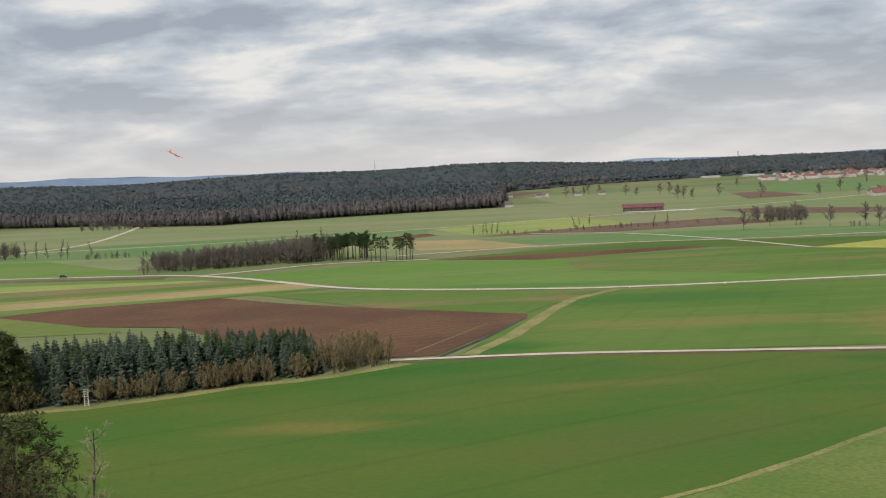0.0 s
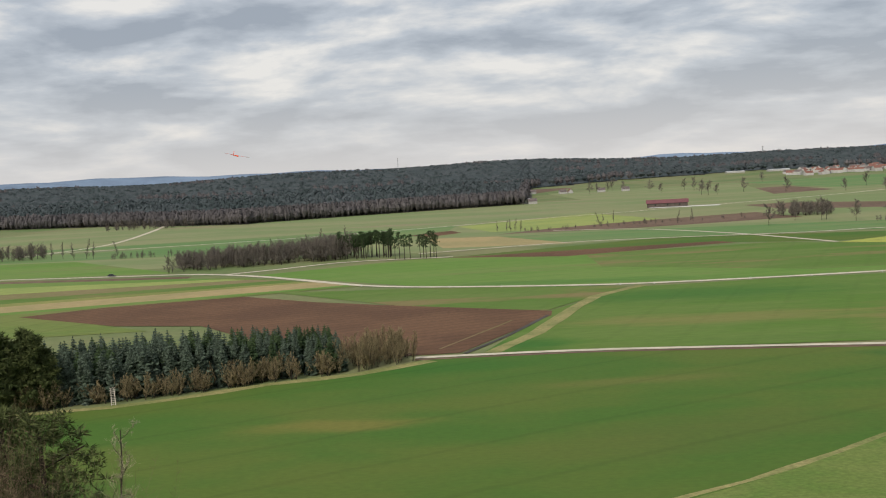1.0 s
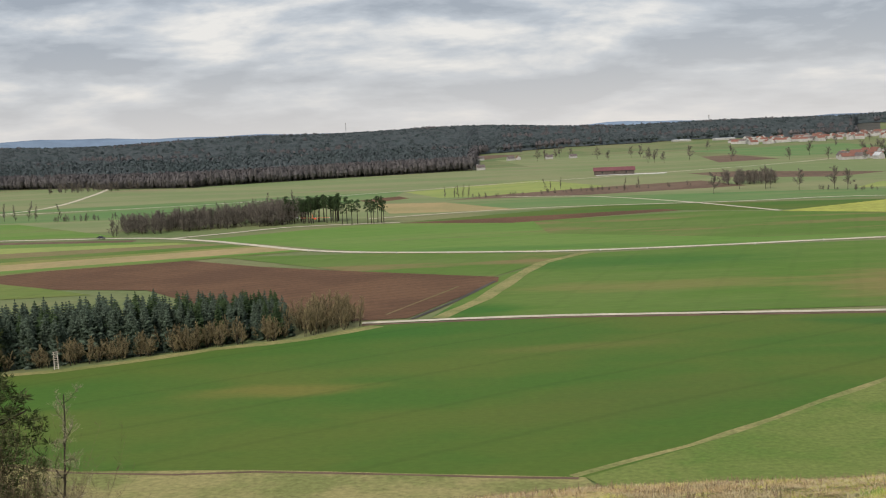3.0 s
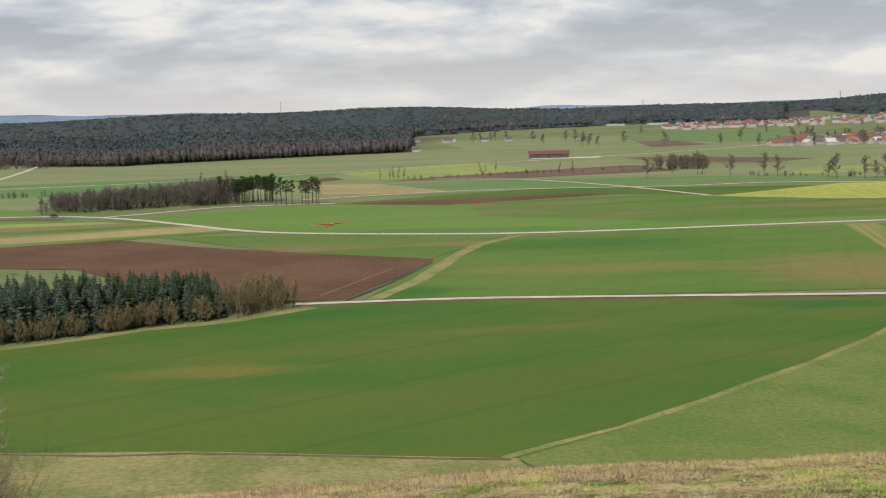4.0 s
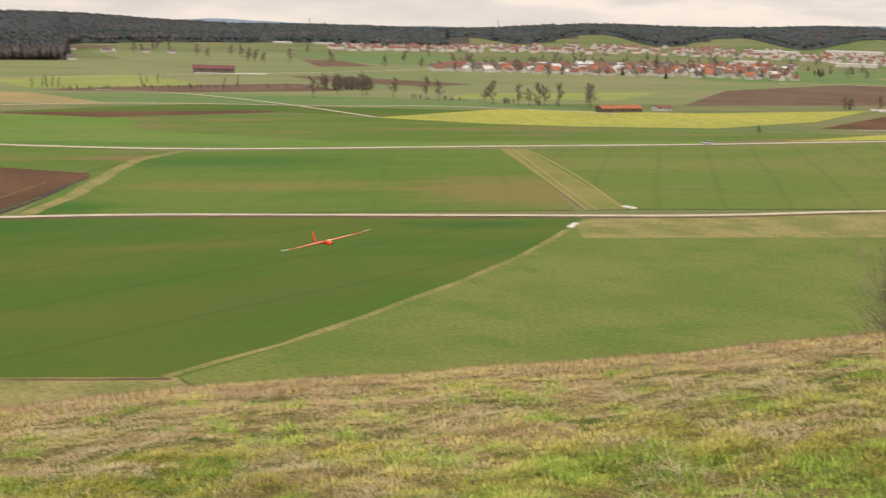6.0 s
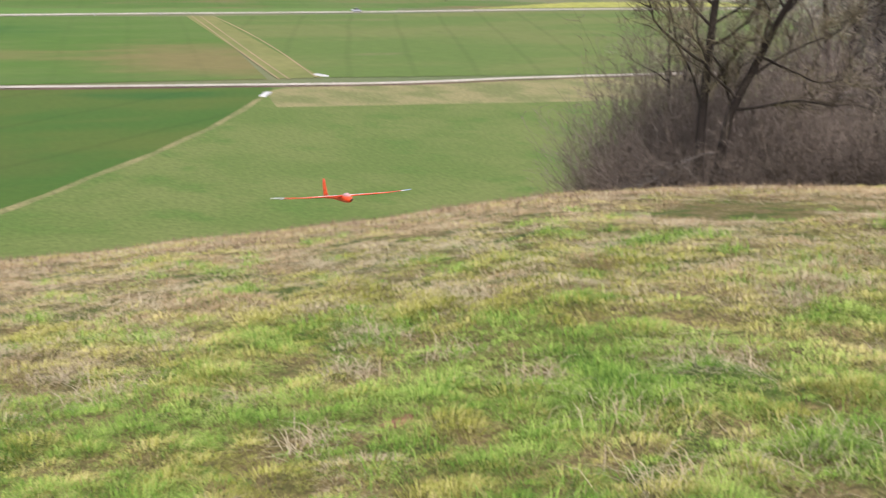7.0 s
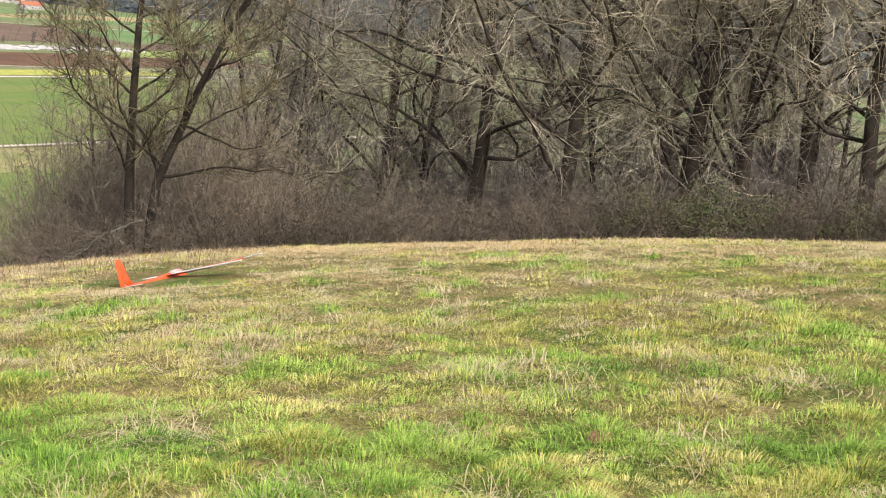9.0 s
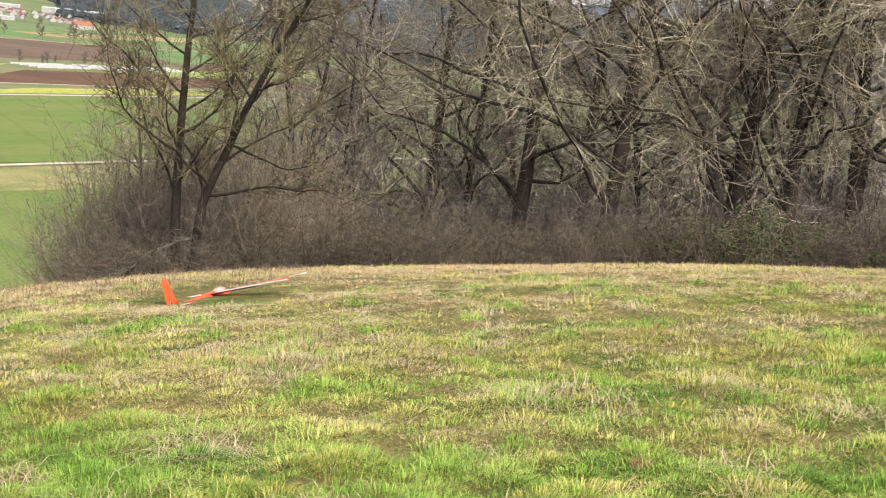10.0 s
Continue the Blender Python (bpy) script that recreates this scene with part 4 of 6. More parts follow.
def build_wood():
    rnd = random.Random(8)
    for i, (az, r, h) in enumerate(((58.0, 40, 0.95), (62.6, 35, 1.0), (66.4, 33, 1.05), (65.4, 41, 1.0), (72.4, 35, 1.12), (71.0, 44, 1.0), (74.4, 38, 0.95), (75.2, 35, 0.95), (78.0, 36, 1.05), (80.6, 34, 1.0), (84.5, 34, 1.0), (88.5, 37, 1.1))):
        x, y = polar(az, r)
        oaks.place(i, at(x, y, h, rnd.uniform(0, 6.28)), group="oaks of the wood")
    spots = [(52.0, 37), (52.8, 36), (55.0, 42), (60.2, 39), (68.6, 38), (73.8, 39), (76.6, 41), (79.3, 43), (82.2, 37)]
    for i in range(26):
        az = rnd.uniform(50, 92)
        spots.append((az, rnd.uniform(44, 82) + max(0, 56 - az) * 2))
    for i, (az, r) in enumerate(spots):
        x, y = polar(az, r)
        (poles if i < 16 else backwood).place(i, at(x, y, rnd.uniform(0.75, 1.15), rnd.uniform(0, 6.28)), group="slim trees of the wood")
    for i in range(56):
        az = rnd.uniform(49, 93)
        x, y = polar(az, rnd.uniform(46, 105) + max(0, 55 - az) * 3)
        backwood.place(i, at(x, y, rnd.uniform(0.8, 1.3), rnd.uniform(0, 6.28)), group="trees deep in the wood")
    for i in range(11):
        az = rnd.uniform(41.6, 57)
        x, y = polar(az, rnd.uniform(35, 62))
        backwood.place(i, at(x, y, rnd.uniform(0.45, 0.8), rnd.uniform(0, 6.28), 0, rnd.uniform(0.6, 0.9)), "leafless young tree at the wood's end", "trees deep in the wood")
    for i in range(130):
        az = 44.5 + 45 * (i + rnd.random()) / 130
        near = 25.5 + max(0, 52 - az) * 1.2
        x, y = polar(az, near + rnd.uniform(0, 1) ** 1.3 * 12)
        k = rnd.uniform(0.45, 0.95) * (0.75 if az < 50 else 1.0)
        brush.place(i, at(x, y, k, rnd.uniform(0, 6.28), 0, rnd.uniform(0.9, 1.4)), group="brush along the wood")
    for i in range(96):  # tall thicket under the trees
        az = 47.5 + 45 * (i + rnd.random()) / 96
        x, y = polar(az, rnd.uniform(36, 50))
        deep.place(i, at(x, y, rnd.uniform(0.55, 1.0) * (0.75 if az < 54 else 1), rnd.uniform(0, 6.28), 0, rnd.uniform(0.8, 1.2)), group="thicket under the trees")
    for i in range(54):  # the wood's end
        az = rnd.uniform(41.5, 52.5)
        x, y = polar(az, rnd.uniform(29.5, 38))
        end_brush.place(i, at(x, y, rnd.uniform(0.6, 1.25) * min(1.0, 0.5 + (az - 41.5) * 0.22), rnd.uniform(0, 6.28), 0, rnd.uniform(0.7, 1.0)), group="thicket under the trees")
    for i in range(10):  # low brush before the twin tree
        x, y = polar(rnd.uniform(43.8, 50), rnd.uniform(26, 29))
        brush.place(i, at(x, y, rnd.uniform(0.35, 0.6), rnd.uniform(0, 6.28), 0, 1.2), group="brush along the wood")
    for i in range(60):  # closed thicket behind the first trees
        az = 56.5 + 36 * (i + rnd.random()) / 60
        x, y = polar(az, rnd.uniform(50, 66))
        deep.place(i, at(x, y, rnd.uniform(0.9, 1.5), rnd.uniform(0, 6.28), 0, rnd.uniform(1.0, 1.5)), group="thicket under the trees")
    brambles = Kind([lambda s=s: bramble(s) for s in (1, 2)])
    for i in range(8):
        x, y = polar(rnd.uniform(65, 82), rnd.uniform(25.6, 27.2))
        brambles.place(i, at(x, y, rnd.uniform(0.7, 1.2), rnd.uniform(0, 6.28)), group="brambles")
    for i in range(8):  # taller saplings beside the twin tree
        x, y = polar(rnd.uniform(44.2, 50.0), rnd.uniform(31, 38))
        poles.place(i, at(x, y, rnd.uniform(0.35, 0.55), rnd.uniform(0, 6.28)), "tall leafless sapling with fine twigs", "saplings")


build_wood()


def fallen_branch():
    """A dead limb broken from the twin tree, its twigs spread down to the turf."""
    rnd = random.Random(6)
    root = tagged(new("fallen_branch"), "grey broken branch hanging down to the grass", "branch")
    a = Vector((*polar(47.2, 27.6), float(land(*polar(47.2, 27.6))) + 1.0))
    b = Vector((*polar(44.0, 25.0), float(land(*polar(44.0, 25.0))) + 0.06))
    main = [a.lerp(b, k / 8) + Vector((rnd.gauss(0, 0.04), rnd.gauss(0, 0.04), 0.10 * math.sin(math.pi * k / 8))) for k in range(9)]
    mesh_object("limb", *tubes([(main, [0.030 - 0.003 * k for k in range(9)])], 6), M["dead_wood"], root, True)
    twigs = []
    d0 = (b - a).normalized()
    for i in range(46):
        k = rnd.uniform(2.0, 7.9)
        p = main[int(k)].lerp(main[int(k) + 1], k % 1)
        d = (d0 + Vector((rnd.gauss(0, 0.45), rnd.gauss(0, 0.45), rnd.gauss(0.0, 0.35)))).normalized() * rnd.uniform(0.3, 1.0)
        q = p + d
        q.z = max(q.z, float(land(q.x, q.y)) + 0.02)
        twigs.append(([p, p.lerp(q, 0.5) + Vector((0, 0, 0.05)), q], [0.011, 0.008, 0.003]))
    tagged(mesh_object("twig", *tubes(twigs, 3), M["dead_wood"], root), kind="stuff")
    return root


fallen_branch()


# ---- the bushes below the hilltop ----
def build_left_bushes():
    rnd = random.Random(4)

    def reach(az, r, el):
        """Metres from the turf up to the line of sight that drops by el degrees."""
        x, y = polar(az, r)
        return EYE - r * math.tan(radians(el)) - float(land(x, y))

    def el_top(az):
        return float(np.interp(az, [-27, -23, -20, -18.4, -17.2, -16.2], [8.0, 8.4, 9.0, 11.0, 12.8, 15.2]))

    for i, az in enumerate((-20.0, -21.8, -23.6)):
        r = 43 + i
        x, y = polar(az, r)
        h = max(0.2, reach(az, r, el_top(az) + (1.2, 1.0, 0.9, 2.0)[i]) / 9)
        slopepines.place(i, at(x, y, h, i), group="pines on the slope")
    for i in range(58):
        az, r = rnd.uniform(-26, -16.6), rnd.uniform(37, 47)
        x, y = polar(az, r)
        h = max(0.12, reach(az, r, el_top(az) + rnd.uniform(0.0, 2.0)) / 6.5)
        slope_brush.place(i, at(x, y, h, rnd.uniform(0, 6.28), 0, rnd.uniform(0.5, 0.8)), group="brush on the slope")
    x, y = polar(-17.4, 40)
    poles.place(1, at(x, y, reach(-17.4, 40, 11.0) / 15, 1.0), "thin leafless sapling on the slope", "saplings")


# ---- conifers ----
def spruce(name, label, seed, mat, height=11.0, width=2.1):
    rnd = random.Random(seed)
    root = tagged(new(name), label, "tree")
    bm = bmesh.new()
    tube(bm, (0, 0, -0.3), (0, 0, height * 0.97), 0.16, 0.02, 7)
    part("trunk", bm, M["bark"], root)
    V, F = [], []

    def tri(a, b, c):
        F.append((len(V), len(V) + 1, len(V) + 2))
        V.extend((tuple(a), tuple(b), tuple(c)))

    rows = 19
    for k in range(rows):
        t = k / (rows - 1)
        z = height * (0.05 + 0.92 * t)
        reach = width * (1 - t) ** 0.72 + 0.12
        level = z
        for i in range(12):
            a = 2 * math.pi * (i + rnd.random() * 0.8) / 12 + k * 0.6
            r = reach * rnd.uniform(0.5, 1.15)
            z = level + rnd.uniform(-0.5, 0.5) * height / rows * (1 - t * 0.6)
            d, s = Vector((math.cos(a), math.sin(a), 0)), Vector((-math.sin(a), math.cos(a), 0))
            p0 = Vector((0, 0, z + 0.15))
            p1 = d * r * 0.55 + Vector((0, 0, z + 0.02 * r))
            p2 = d * r + Vector((0, 0, z - 0.18 * r + rnd.uniform(-0.1, 0.1)))
            w = 0.27 * r + 0.12
            dip = Vector((0, 0, -0.26 * r - 0.15))
            tri(p0, p1 + s * w + dip, p1)
            tri(p0, p1, p1 - s * w + dip)
            tri(p1, p1 + s * w + dip, p2)
            tri(p1, p2, p1 - s * w + dip)
            for e in (1, -1):
                q = d * r * rnd.uniform(0.5, 0.9) + Vector((0, 0, z - 0.08 * r))
                tri(q, q + s * e * w * 1.5 + dip * 0.8 + d * 0.15 * r, q + d * 0.2 * r)
    mesh_object("crown", V, F, mat, root)
    return root


def pine(name, label, seed, mat, height=15.0, bare=0.55, width=2.4, clumps=46, needles=24, slim=0.17, tuft=1.0):
    rnd = random.Random(seed)
    root = tagged(new(name), label, "tree")
    bm = bmesh.new()
    top = Vector((rnd.uniform(-0.5, 0.5), rnd.uniform(-0.5, 0.5), height * 0.95))
    mid = Vector((rnd.uniform(-0.3, 0.3), rnd.uniform(-0.3, 0.3), height * 0.5))
    tube(bm, (0, 0, -0.3), mid, 0.24, 0.19, 7)
    tube(bm, mid, top, 0.19, 0.06, 7)
    for i in range(9):
        z = height * rnd.uniform(bare, 0.9)
        a = rnd.uniform(0, 6.28)
        tube(bm, mid.lerp(top, z / height * 2 - 1) if z > height / 2 else (0, 0, z), (width * 0.7 * math.cos(a), width * 0.7 * math.sin(a), z + 0.8), 0.07, 0.03, 4)
    part("trunk", bm, M["bark"], root)
    V, F = [], []
    for i in range(clumps):
        t = rnd.random()
        z = height * (bare + (1 - bare) * t)
        rr = width * math.sqrt(max(0.08, 1 - (1.5 * t - 0.55) ** 2)) * rnd.uniform(0.2, 1)
        a = rnd.uniform(0, 6.28)
        c = Vector((rr * math.cos(a), rr * math.sin(a), z))
        size = rnd.uniform(0.5, 0.95) * width / 2.4 * tuft
        for j in range(needles):
            d = Vector((rnd.gauss(0, 1), rnd.gauss(0, 1), rnd.gauss(0.15, 0.6))).normalized()
            s = d.orthogonal().normalized() * size * slim
            s.rotate(Matrix.Rotation(rnd.uniform(0, 6.28), 3, d))
            q = c + d * size * rnd.uniform(0.1, 0.5)
            F.append((len(V), len(V) + 1, len(V) + 2))
            V.extend((tuple(q - s), tuple(q + s), tuple(c + d * size * rnd.uniform(0.8, 1.15))))
    mesh_object("crown", V, F, mat, root)
    return root


spruces = Kind([lambda s=s: spruce("spruce", "young blue green spruce in a dense plantation", s, M["spruce"]) for s in (1, 2, 3, 4)])
firs = Kind([lambda s=s: spruce("fir", "dark green conifer at the plantation's edge", s, M["fir_dark"], 11, 2.4) for s in (5, 6)])
bigpines = Kind([lambda s=s: pine("pine", "tall dark green pine beside the plantation", s, M["pine"], 18, 0.10, 4.8, 230, 40, 0.10) for s in (8, 9)])
slopepines = Kind([lambda s=s: pine("small_pine", "small olive green pine among brush on the slope", s, M["pine"], 9, 0.08, 2.8, 460, 26, 0.07, 0.45) for s in (18, 19)])
copsepines = Kind([lambda s=s: pine("pine", "tall pine with bare trunk and dark flat crown", s, M["fir_dark"], 15, 0.50, 2.6, 44) for s in (10, 11, 12)])
far_trees = Kind([lambda s=s: bare_tree("bare_tree", "leafless rounded tree in the fields", s, 12, M["bark"], M["twig_far"], least=0.060, far=True, spread=1.0, limbs=18, first=0.22, twigs=36, levels=3, up=0.30, wob=0.12, girth=0.013) for s in (81, 82, 83, 84)])
thickets = Kind([lambda s=s: bare_tree("thicket_tree", "leafless small tree in a dense thicket", s, 9, M["bark"], M["twig_far"], least=0.042, far=True, spread=0.95, limbs=11, first=0.06, twigs=26, levels=3, up=0.55, wob=0.12, stems=2, girth=0.010) for s in (91, 92, 93)])
bushes = Kind([lambda s=s: bare_tree("plantation_bush", "leafless olive bush along the front of the plantation", s, 7, M["bark"], M["bush_twig"], least=0.026, far=True, spread=0.85, limbs=14, first=0.04, twigs=24, levels=3, up=1.3, wob=0.12, stems=2, girth=0.012) for s in (95, 96, 97)])
poplars = Kind([lambda s=s: bare_tree("poplar", "slender leafless poplar by a ditch", s, 14, M["bark"], M["twig_far"], least=0.07, far=True, spread=0.42, limbs=24, first=0.10, twigs=16, levels=3, up=0.9, wob=0.10, girth=0.012) for s in (101, 102)])


def along(pts, t):
    """The point a part t of the way along a line of points."""
    k = t * (len(pts) - 1)
    i = min(int(k), len(pts) - 2)
    return Vector((*pts[i], 0)).lerp(Vector((*pts[i + 1], 0)), k - i)


FRONT = [(-112, 262), (-93, 268), (-71, 277), (-50, 289), (-31, 298), (-14, 312)]


def build_plantation():
    rnd = random.Random(21)
    side = Vector((-0.42, 0.9, 0))
    for i in range(250):
        t, dep = rnd.uniform(-0.04, 0.84), rnd.uniform(6, 36)
        p = along(FRONT, max(0, t)) + side * dep
        h = rnd.uniform(1.02, 1.18) * (1.0 - 0.30 * max(0, t - 0.45) / 0.4)
        kind = firs if (t > 0.5 and rnd.random() < 0.4) or rnd.random() < 0.08 else spruces
        kind.place(i, at(p.x, p.y, h, rnd.uniform(0, 6.28), 0, h * rnd.uniform(1.0, 1.5)), group="conifers of the plantation")
    for i in range(60):
        t = rnd.uniform(0, 0.8)
        p = along(FRONT, t) + side * rnd.uniform(5, 13)
        h = rnd.uniform(0.95, 1.1) * (1.0 - 0.30 * max(0, t - 0.45) / 0.4)
        spruces.place(i, at(p.x, p.y, h, rnd.uniform(0, 6.28), 0, h * rnd.uniform(1.0, 1.4)), group="conifers of the plantation")
    p = along(FRONT, 0.56) + side * 9
    firs.place(0, at(p.x, p.y, 1.22), group="conifers of the plantation")
    for i in range(135):
        t = rnd.uniform(0.05, 0.8) if i < 75 else rnd.uniform(0.78, 1.0)
        p = along(FRONT, t) + side * rnd.uniform(1.5, 6 + (14 if t > 0.78 else 0))
        bushes.place(i, at(p.x, p.y, rnd.uniform(0.6, 1.05) * (1.2 if t > 0.78 else 1), rnd.uniform(0, 6.28), 0, rnd.uniform(0.7, 1.05)), group="bushes at the plantation")
    for i, (x, y, h) in enumerate(((-108, 266, 1.1), (-101, 270, 1.0), (-113, 276, 1.12), (-121, 270, 1.0), (-98, 272, 0.75), (-126, 282, 1.05), (-134, 276, 1.0))):
        bigpines.place(i, at(x, y, h, i * 1.3, 0, h), group="pines at the plantation")


build_plantation()
build_left_bushes()


def build_copse():
    rnd = random.Random(33)
    for i in range(235):
        t = rnd.random()
        x = -168 + 100 * t + rnd.uniform(-4, 4)
        y = 655 + 34 * t + rnd.uniform(0, 60)
        thickets.place(i, at(x, y, rnd.uniform(1.05, 1.28) * (0.85 + 0.35 * t), rnd.uniform(0, 6.28)), group="bare trees of the copse", name="copse_tree")
    for i in range(34):
        t = rnd.random() ** 0.8
        x, y = -76 + 30 * t + rnd.uniform(-3, 3), 690 - 3 * t + rnd.uniform(0, 22)
        copsepines.place(i, at(x, y, rnd.uniform(0.85, 1.05), rnd.uniform(0, 6.28)), group="pines of the copse")
    for i, x in enumerate((-42, -39.5, -36.5, -33.5, -28, -26, -24.5, -22.5, -20.5, -19)):
        copsepines.place(i, at(x, 668 + rnd.uniform(-1, 7), rnd.uniform(0.82, 1.0), rnd.uniform(0, 6.28)), group="pines of the copse")
    for i in range(70):  # hedges and thickets west of the copse
        if i < 26:
            x, y, h = -318 + rnd.uniform(-18, 18), 852 + rnd.uniform(-10, 20), rnd.uniform(0.9, 1.3)
        elif i < 44:
            x, y, h = rnd.uniform(-250, -190), 800 + rnd.uniform(0, 14), rnd.uniform(0.35, 0.55)
        else:
            x, y, h = -345 + rnd.uniform(-45, 60), 1290 + rnd.uniform(-10, 20), rnd.uniform(0.9, 1.2)
        thickets.place(i, at(x, y, h, rnd.uniform(0, 6.28)), "leafless thicket between the fields", "thickets", "thicket")
    for i, (x, y) in enumerate(((-290, 835), (-283, 838), (-272, 828), (-264, 830), (-258, 826), (-240, 822), (-127, 770), (-98, 800), (-84, 830), (-335, 850))):
        poplars.place(i, at(x, y, rnd.uniform(0.8, 1.05), i), group="poplars")


build_copse()


def build_valley_trees():
    rnd = random.Random(44)
    row = [(196, 801, 1.15), (223, 838, 1.0), (239, 830, 1.25), (243, 833, 1.1), (253, 801, 1.15), (272, 787, 1.25), (279, 783, 1.1), (303, 743, 1.3), (299, 747, 0.9), (313, 725, 1.15), (322, 728, 0.9), (330, 730, 1.25), (336, 734, 1.1), (344, 729, 1.2), (355, 705, 1.2), (372, 745, 1.2)]
    for i, (x, y, h) in enumerate(row):
        far_trees.place(i, at(x, y, h, rnd.uniform(0, 6.28), 0, h * 0.95), "leafless rounded tree in a row along the field", "row of valley trees")
    for i in range(26):
        x, y = rnd.uniform(262, 345), 0
        y = 790 - (x - 262) * 0.75 + rnd.uniform(-4, 4)
        thickets.place(i, at(x, y, rnd.uniform(0.25, 0.5), i), "low leafless hedge bush below the trees", "hedge", "hedge_bush")
    for i in range(46):
        x = rnd.uniform(228, 268)
        thickets.place(i, at(x, 905 + rnd.uniform(-14, 14), rnd.uniform(0.95, 1.25), i), "leafless tree of a dark grove", "grove", "grove_tree")
    scattered = [(220, 1859), (229, 1795), (249, 1670), (253, 1595), (295, 1665), (299, 1616), (277, 1451), (290, 1420), (283, 1440), (331, 1470), (453, 1884), (362, 1394), (480, 1477), (185, 1750), (205, 1790), (410, 1330), (520, 1130), (300, 1560), (170, 1700)]
    for i, (x, y) in enumerate(scattered):
        h = rnd.uniform(1.1, 1.5)
        far_trees.place(i, at(x, y, h, rnd.uniform(0, 6.28), 0, h * rnd.uniform(0.8, 1)), "leafless tree standing alone in pasture", "pasture trees")
    for i, (x, y) in enumerate(((20, 885), (27, 889), (30, 886), (33, 888), (37, 884), (99, 935), (103, 940), (112, 948), (165, 900), (150, 880))):
        poplars.place(i, at(x, y, rnd.uniform(0.55, 0.85), i), group="poplars")
    for i in range(40):
        x = rnd.uniform(40, 235)
        thickets.place(i, at(x, 872 + 0.2 * (x - 40) + rnd.uniform(-6, 16), rnd.uniform(0.2, 0.45), i), "low leafless scrub along a ditch", "ditch scrub", "scrub_bush")
    far_trees.place(2, at(356, 520, 0.42, 1), "small leafless tree in an open field", "pasture trees")
    for i in range(16):
        x, y = 545 + rnd.uniform(0, 180), 700 + rnd.uniform(-4, 22)
        thickets.place(i, at(x, y, rnd.uniform(0.6, 1.2), i), "leafless tree behind the plant tunnels", "thickets", "thicket")
    for i in range(90):
        x, y = polar(rnd.uniform(20, 37), rnd.uniform(1330, 1850))
        (far_trees if i % 3 else firs).place(i, at(x, y, rnd.uniform(0.6, 1.0), i), "dark garden tree between village houses", "village trees")
    for i in range(90):
        x, y = polar(rnd.uniform(18, 44), rnd.uniform(1320, 2300))
        far_trees.place(i, at(x, y, rnd.uniform(0.8, 1.3), i), "leafless tree near the village", "village trees")


build_valley_trees()


# ---- buildings ----
def house(name, label, wall_mat, roof_mat, w, l, h, pitch, category="house", eaves=0.5, chimney=True, openings=True):
    """A gabled building along x, with walls, two roof slopes, windows and a door."""
    root = tagged(new(name), label, category)
    rise = w / 2 * math.tan(radians(pitch))
    bm = bmesh.new()
    pr = [(-w / 2, 0), (w / 2, 0), (w / 2, h), (0, h + rise), (-w / 2, h)]
    a = [bm.verts.new((-l / 2, y, z)) for y, z in pr]
    b = [bm.verts.new((l / 2, y, z)) for y, z in pr]
    bm.faces.new(a[::-1])
    bm.faces.new(b)
    for i in range(5):
        j = (i + 1) % 5
        bm.faces.new((a[i], a[j], b[j], b[i]))
    part("wall", bm, wall_mat, root)
    bm = bmesh.new()
    for s in (1, -1):
        out = w / 2 + eaves
        drop = eaves * math.tan(radians(pitch))
        q = [(0, h + rise + 0.05), (s * out, h - drop + 0.05), (s * out, h - drop + 0.27), (0, h + rise + 0.27)]
        p0 = [bm.verts.new((-l / 2 - eaves, y, z)) for y, z in q]
        p1 = [bm.verts.new((l / 2 + eaves, y, z)) for y, z in q]
        bm.faces.new(p0)
        bm.faces.new(p1[::-1])
        for i in range(4):
            j = (i + 1) % 4
            bm.faces.new((p0[j], p0[i], p1[i], p1[j]))
    bmesh.ops.recalc_face_normals(bm, faces=bm.faces[:])
    roof = part("roof", bm, roof_mat, root)
    if chimney:
        bm = bmesh.new()
        box(bm, l * 0.2, w * 0.12, h + rise, 0.7, 0.7, 1.8)
        part("chimney", bm, M["tile_red"], roof)
    if not openings:
        return root
    for s in (1, -1):
        for k in (-0.3, 0.0, 0.3):
            bm = bmesh.new()
            box(bm, l * k, s * (w / 2 + 0.02), h * 0.55, min(1.3, l * 0.1), 0.10, min(1.4, h * 0.35))
            part("window", bm, M["glass"], root)
    bm = bmesh.new()
    box(bm, l / 2 + 0.02, 0, min(2.2, h * 0.7) / 2, 0.10, min(2.4, w * 0.3), min(2.2, h * 0.7))
    part("door", bm, M["wall_wood"], root)
    return root


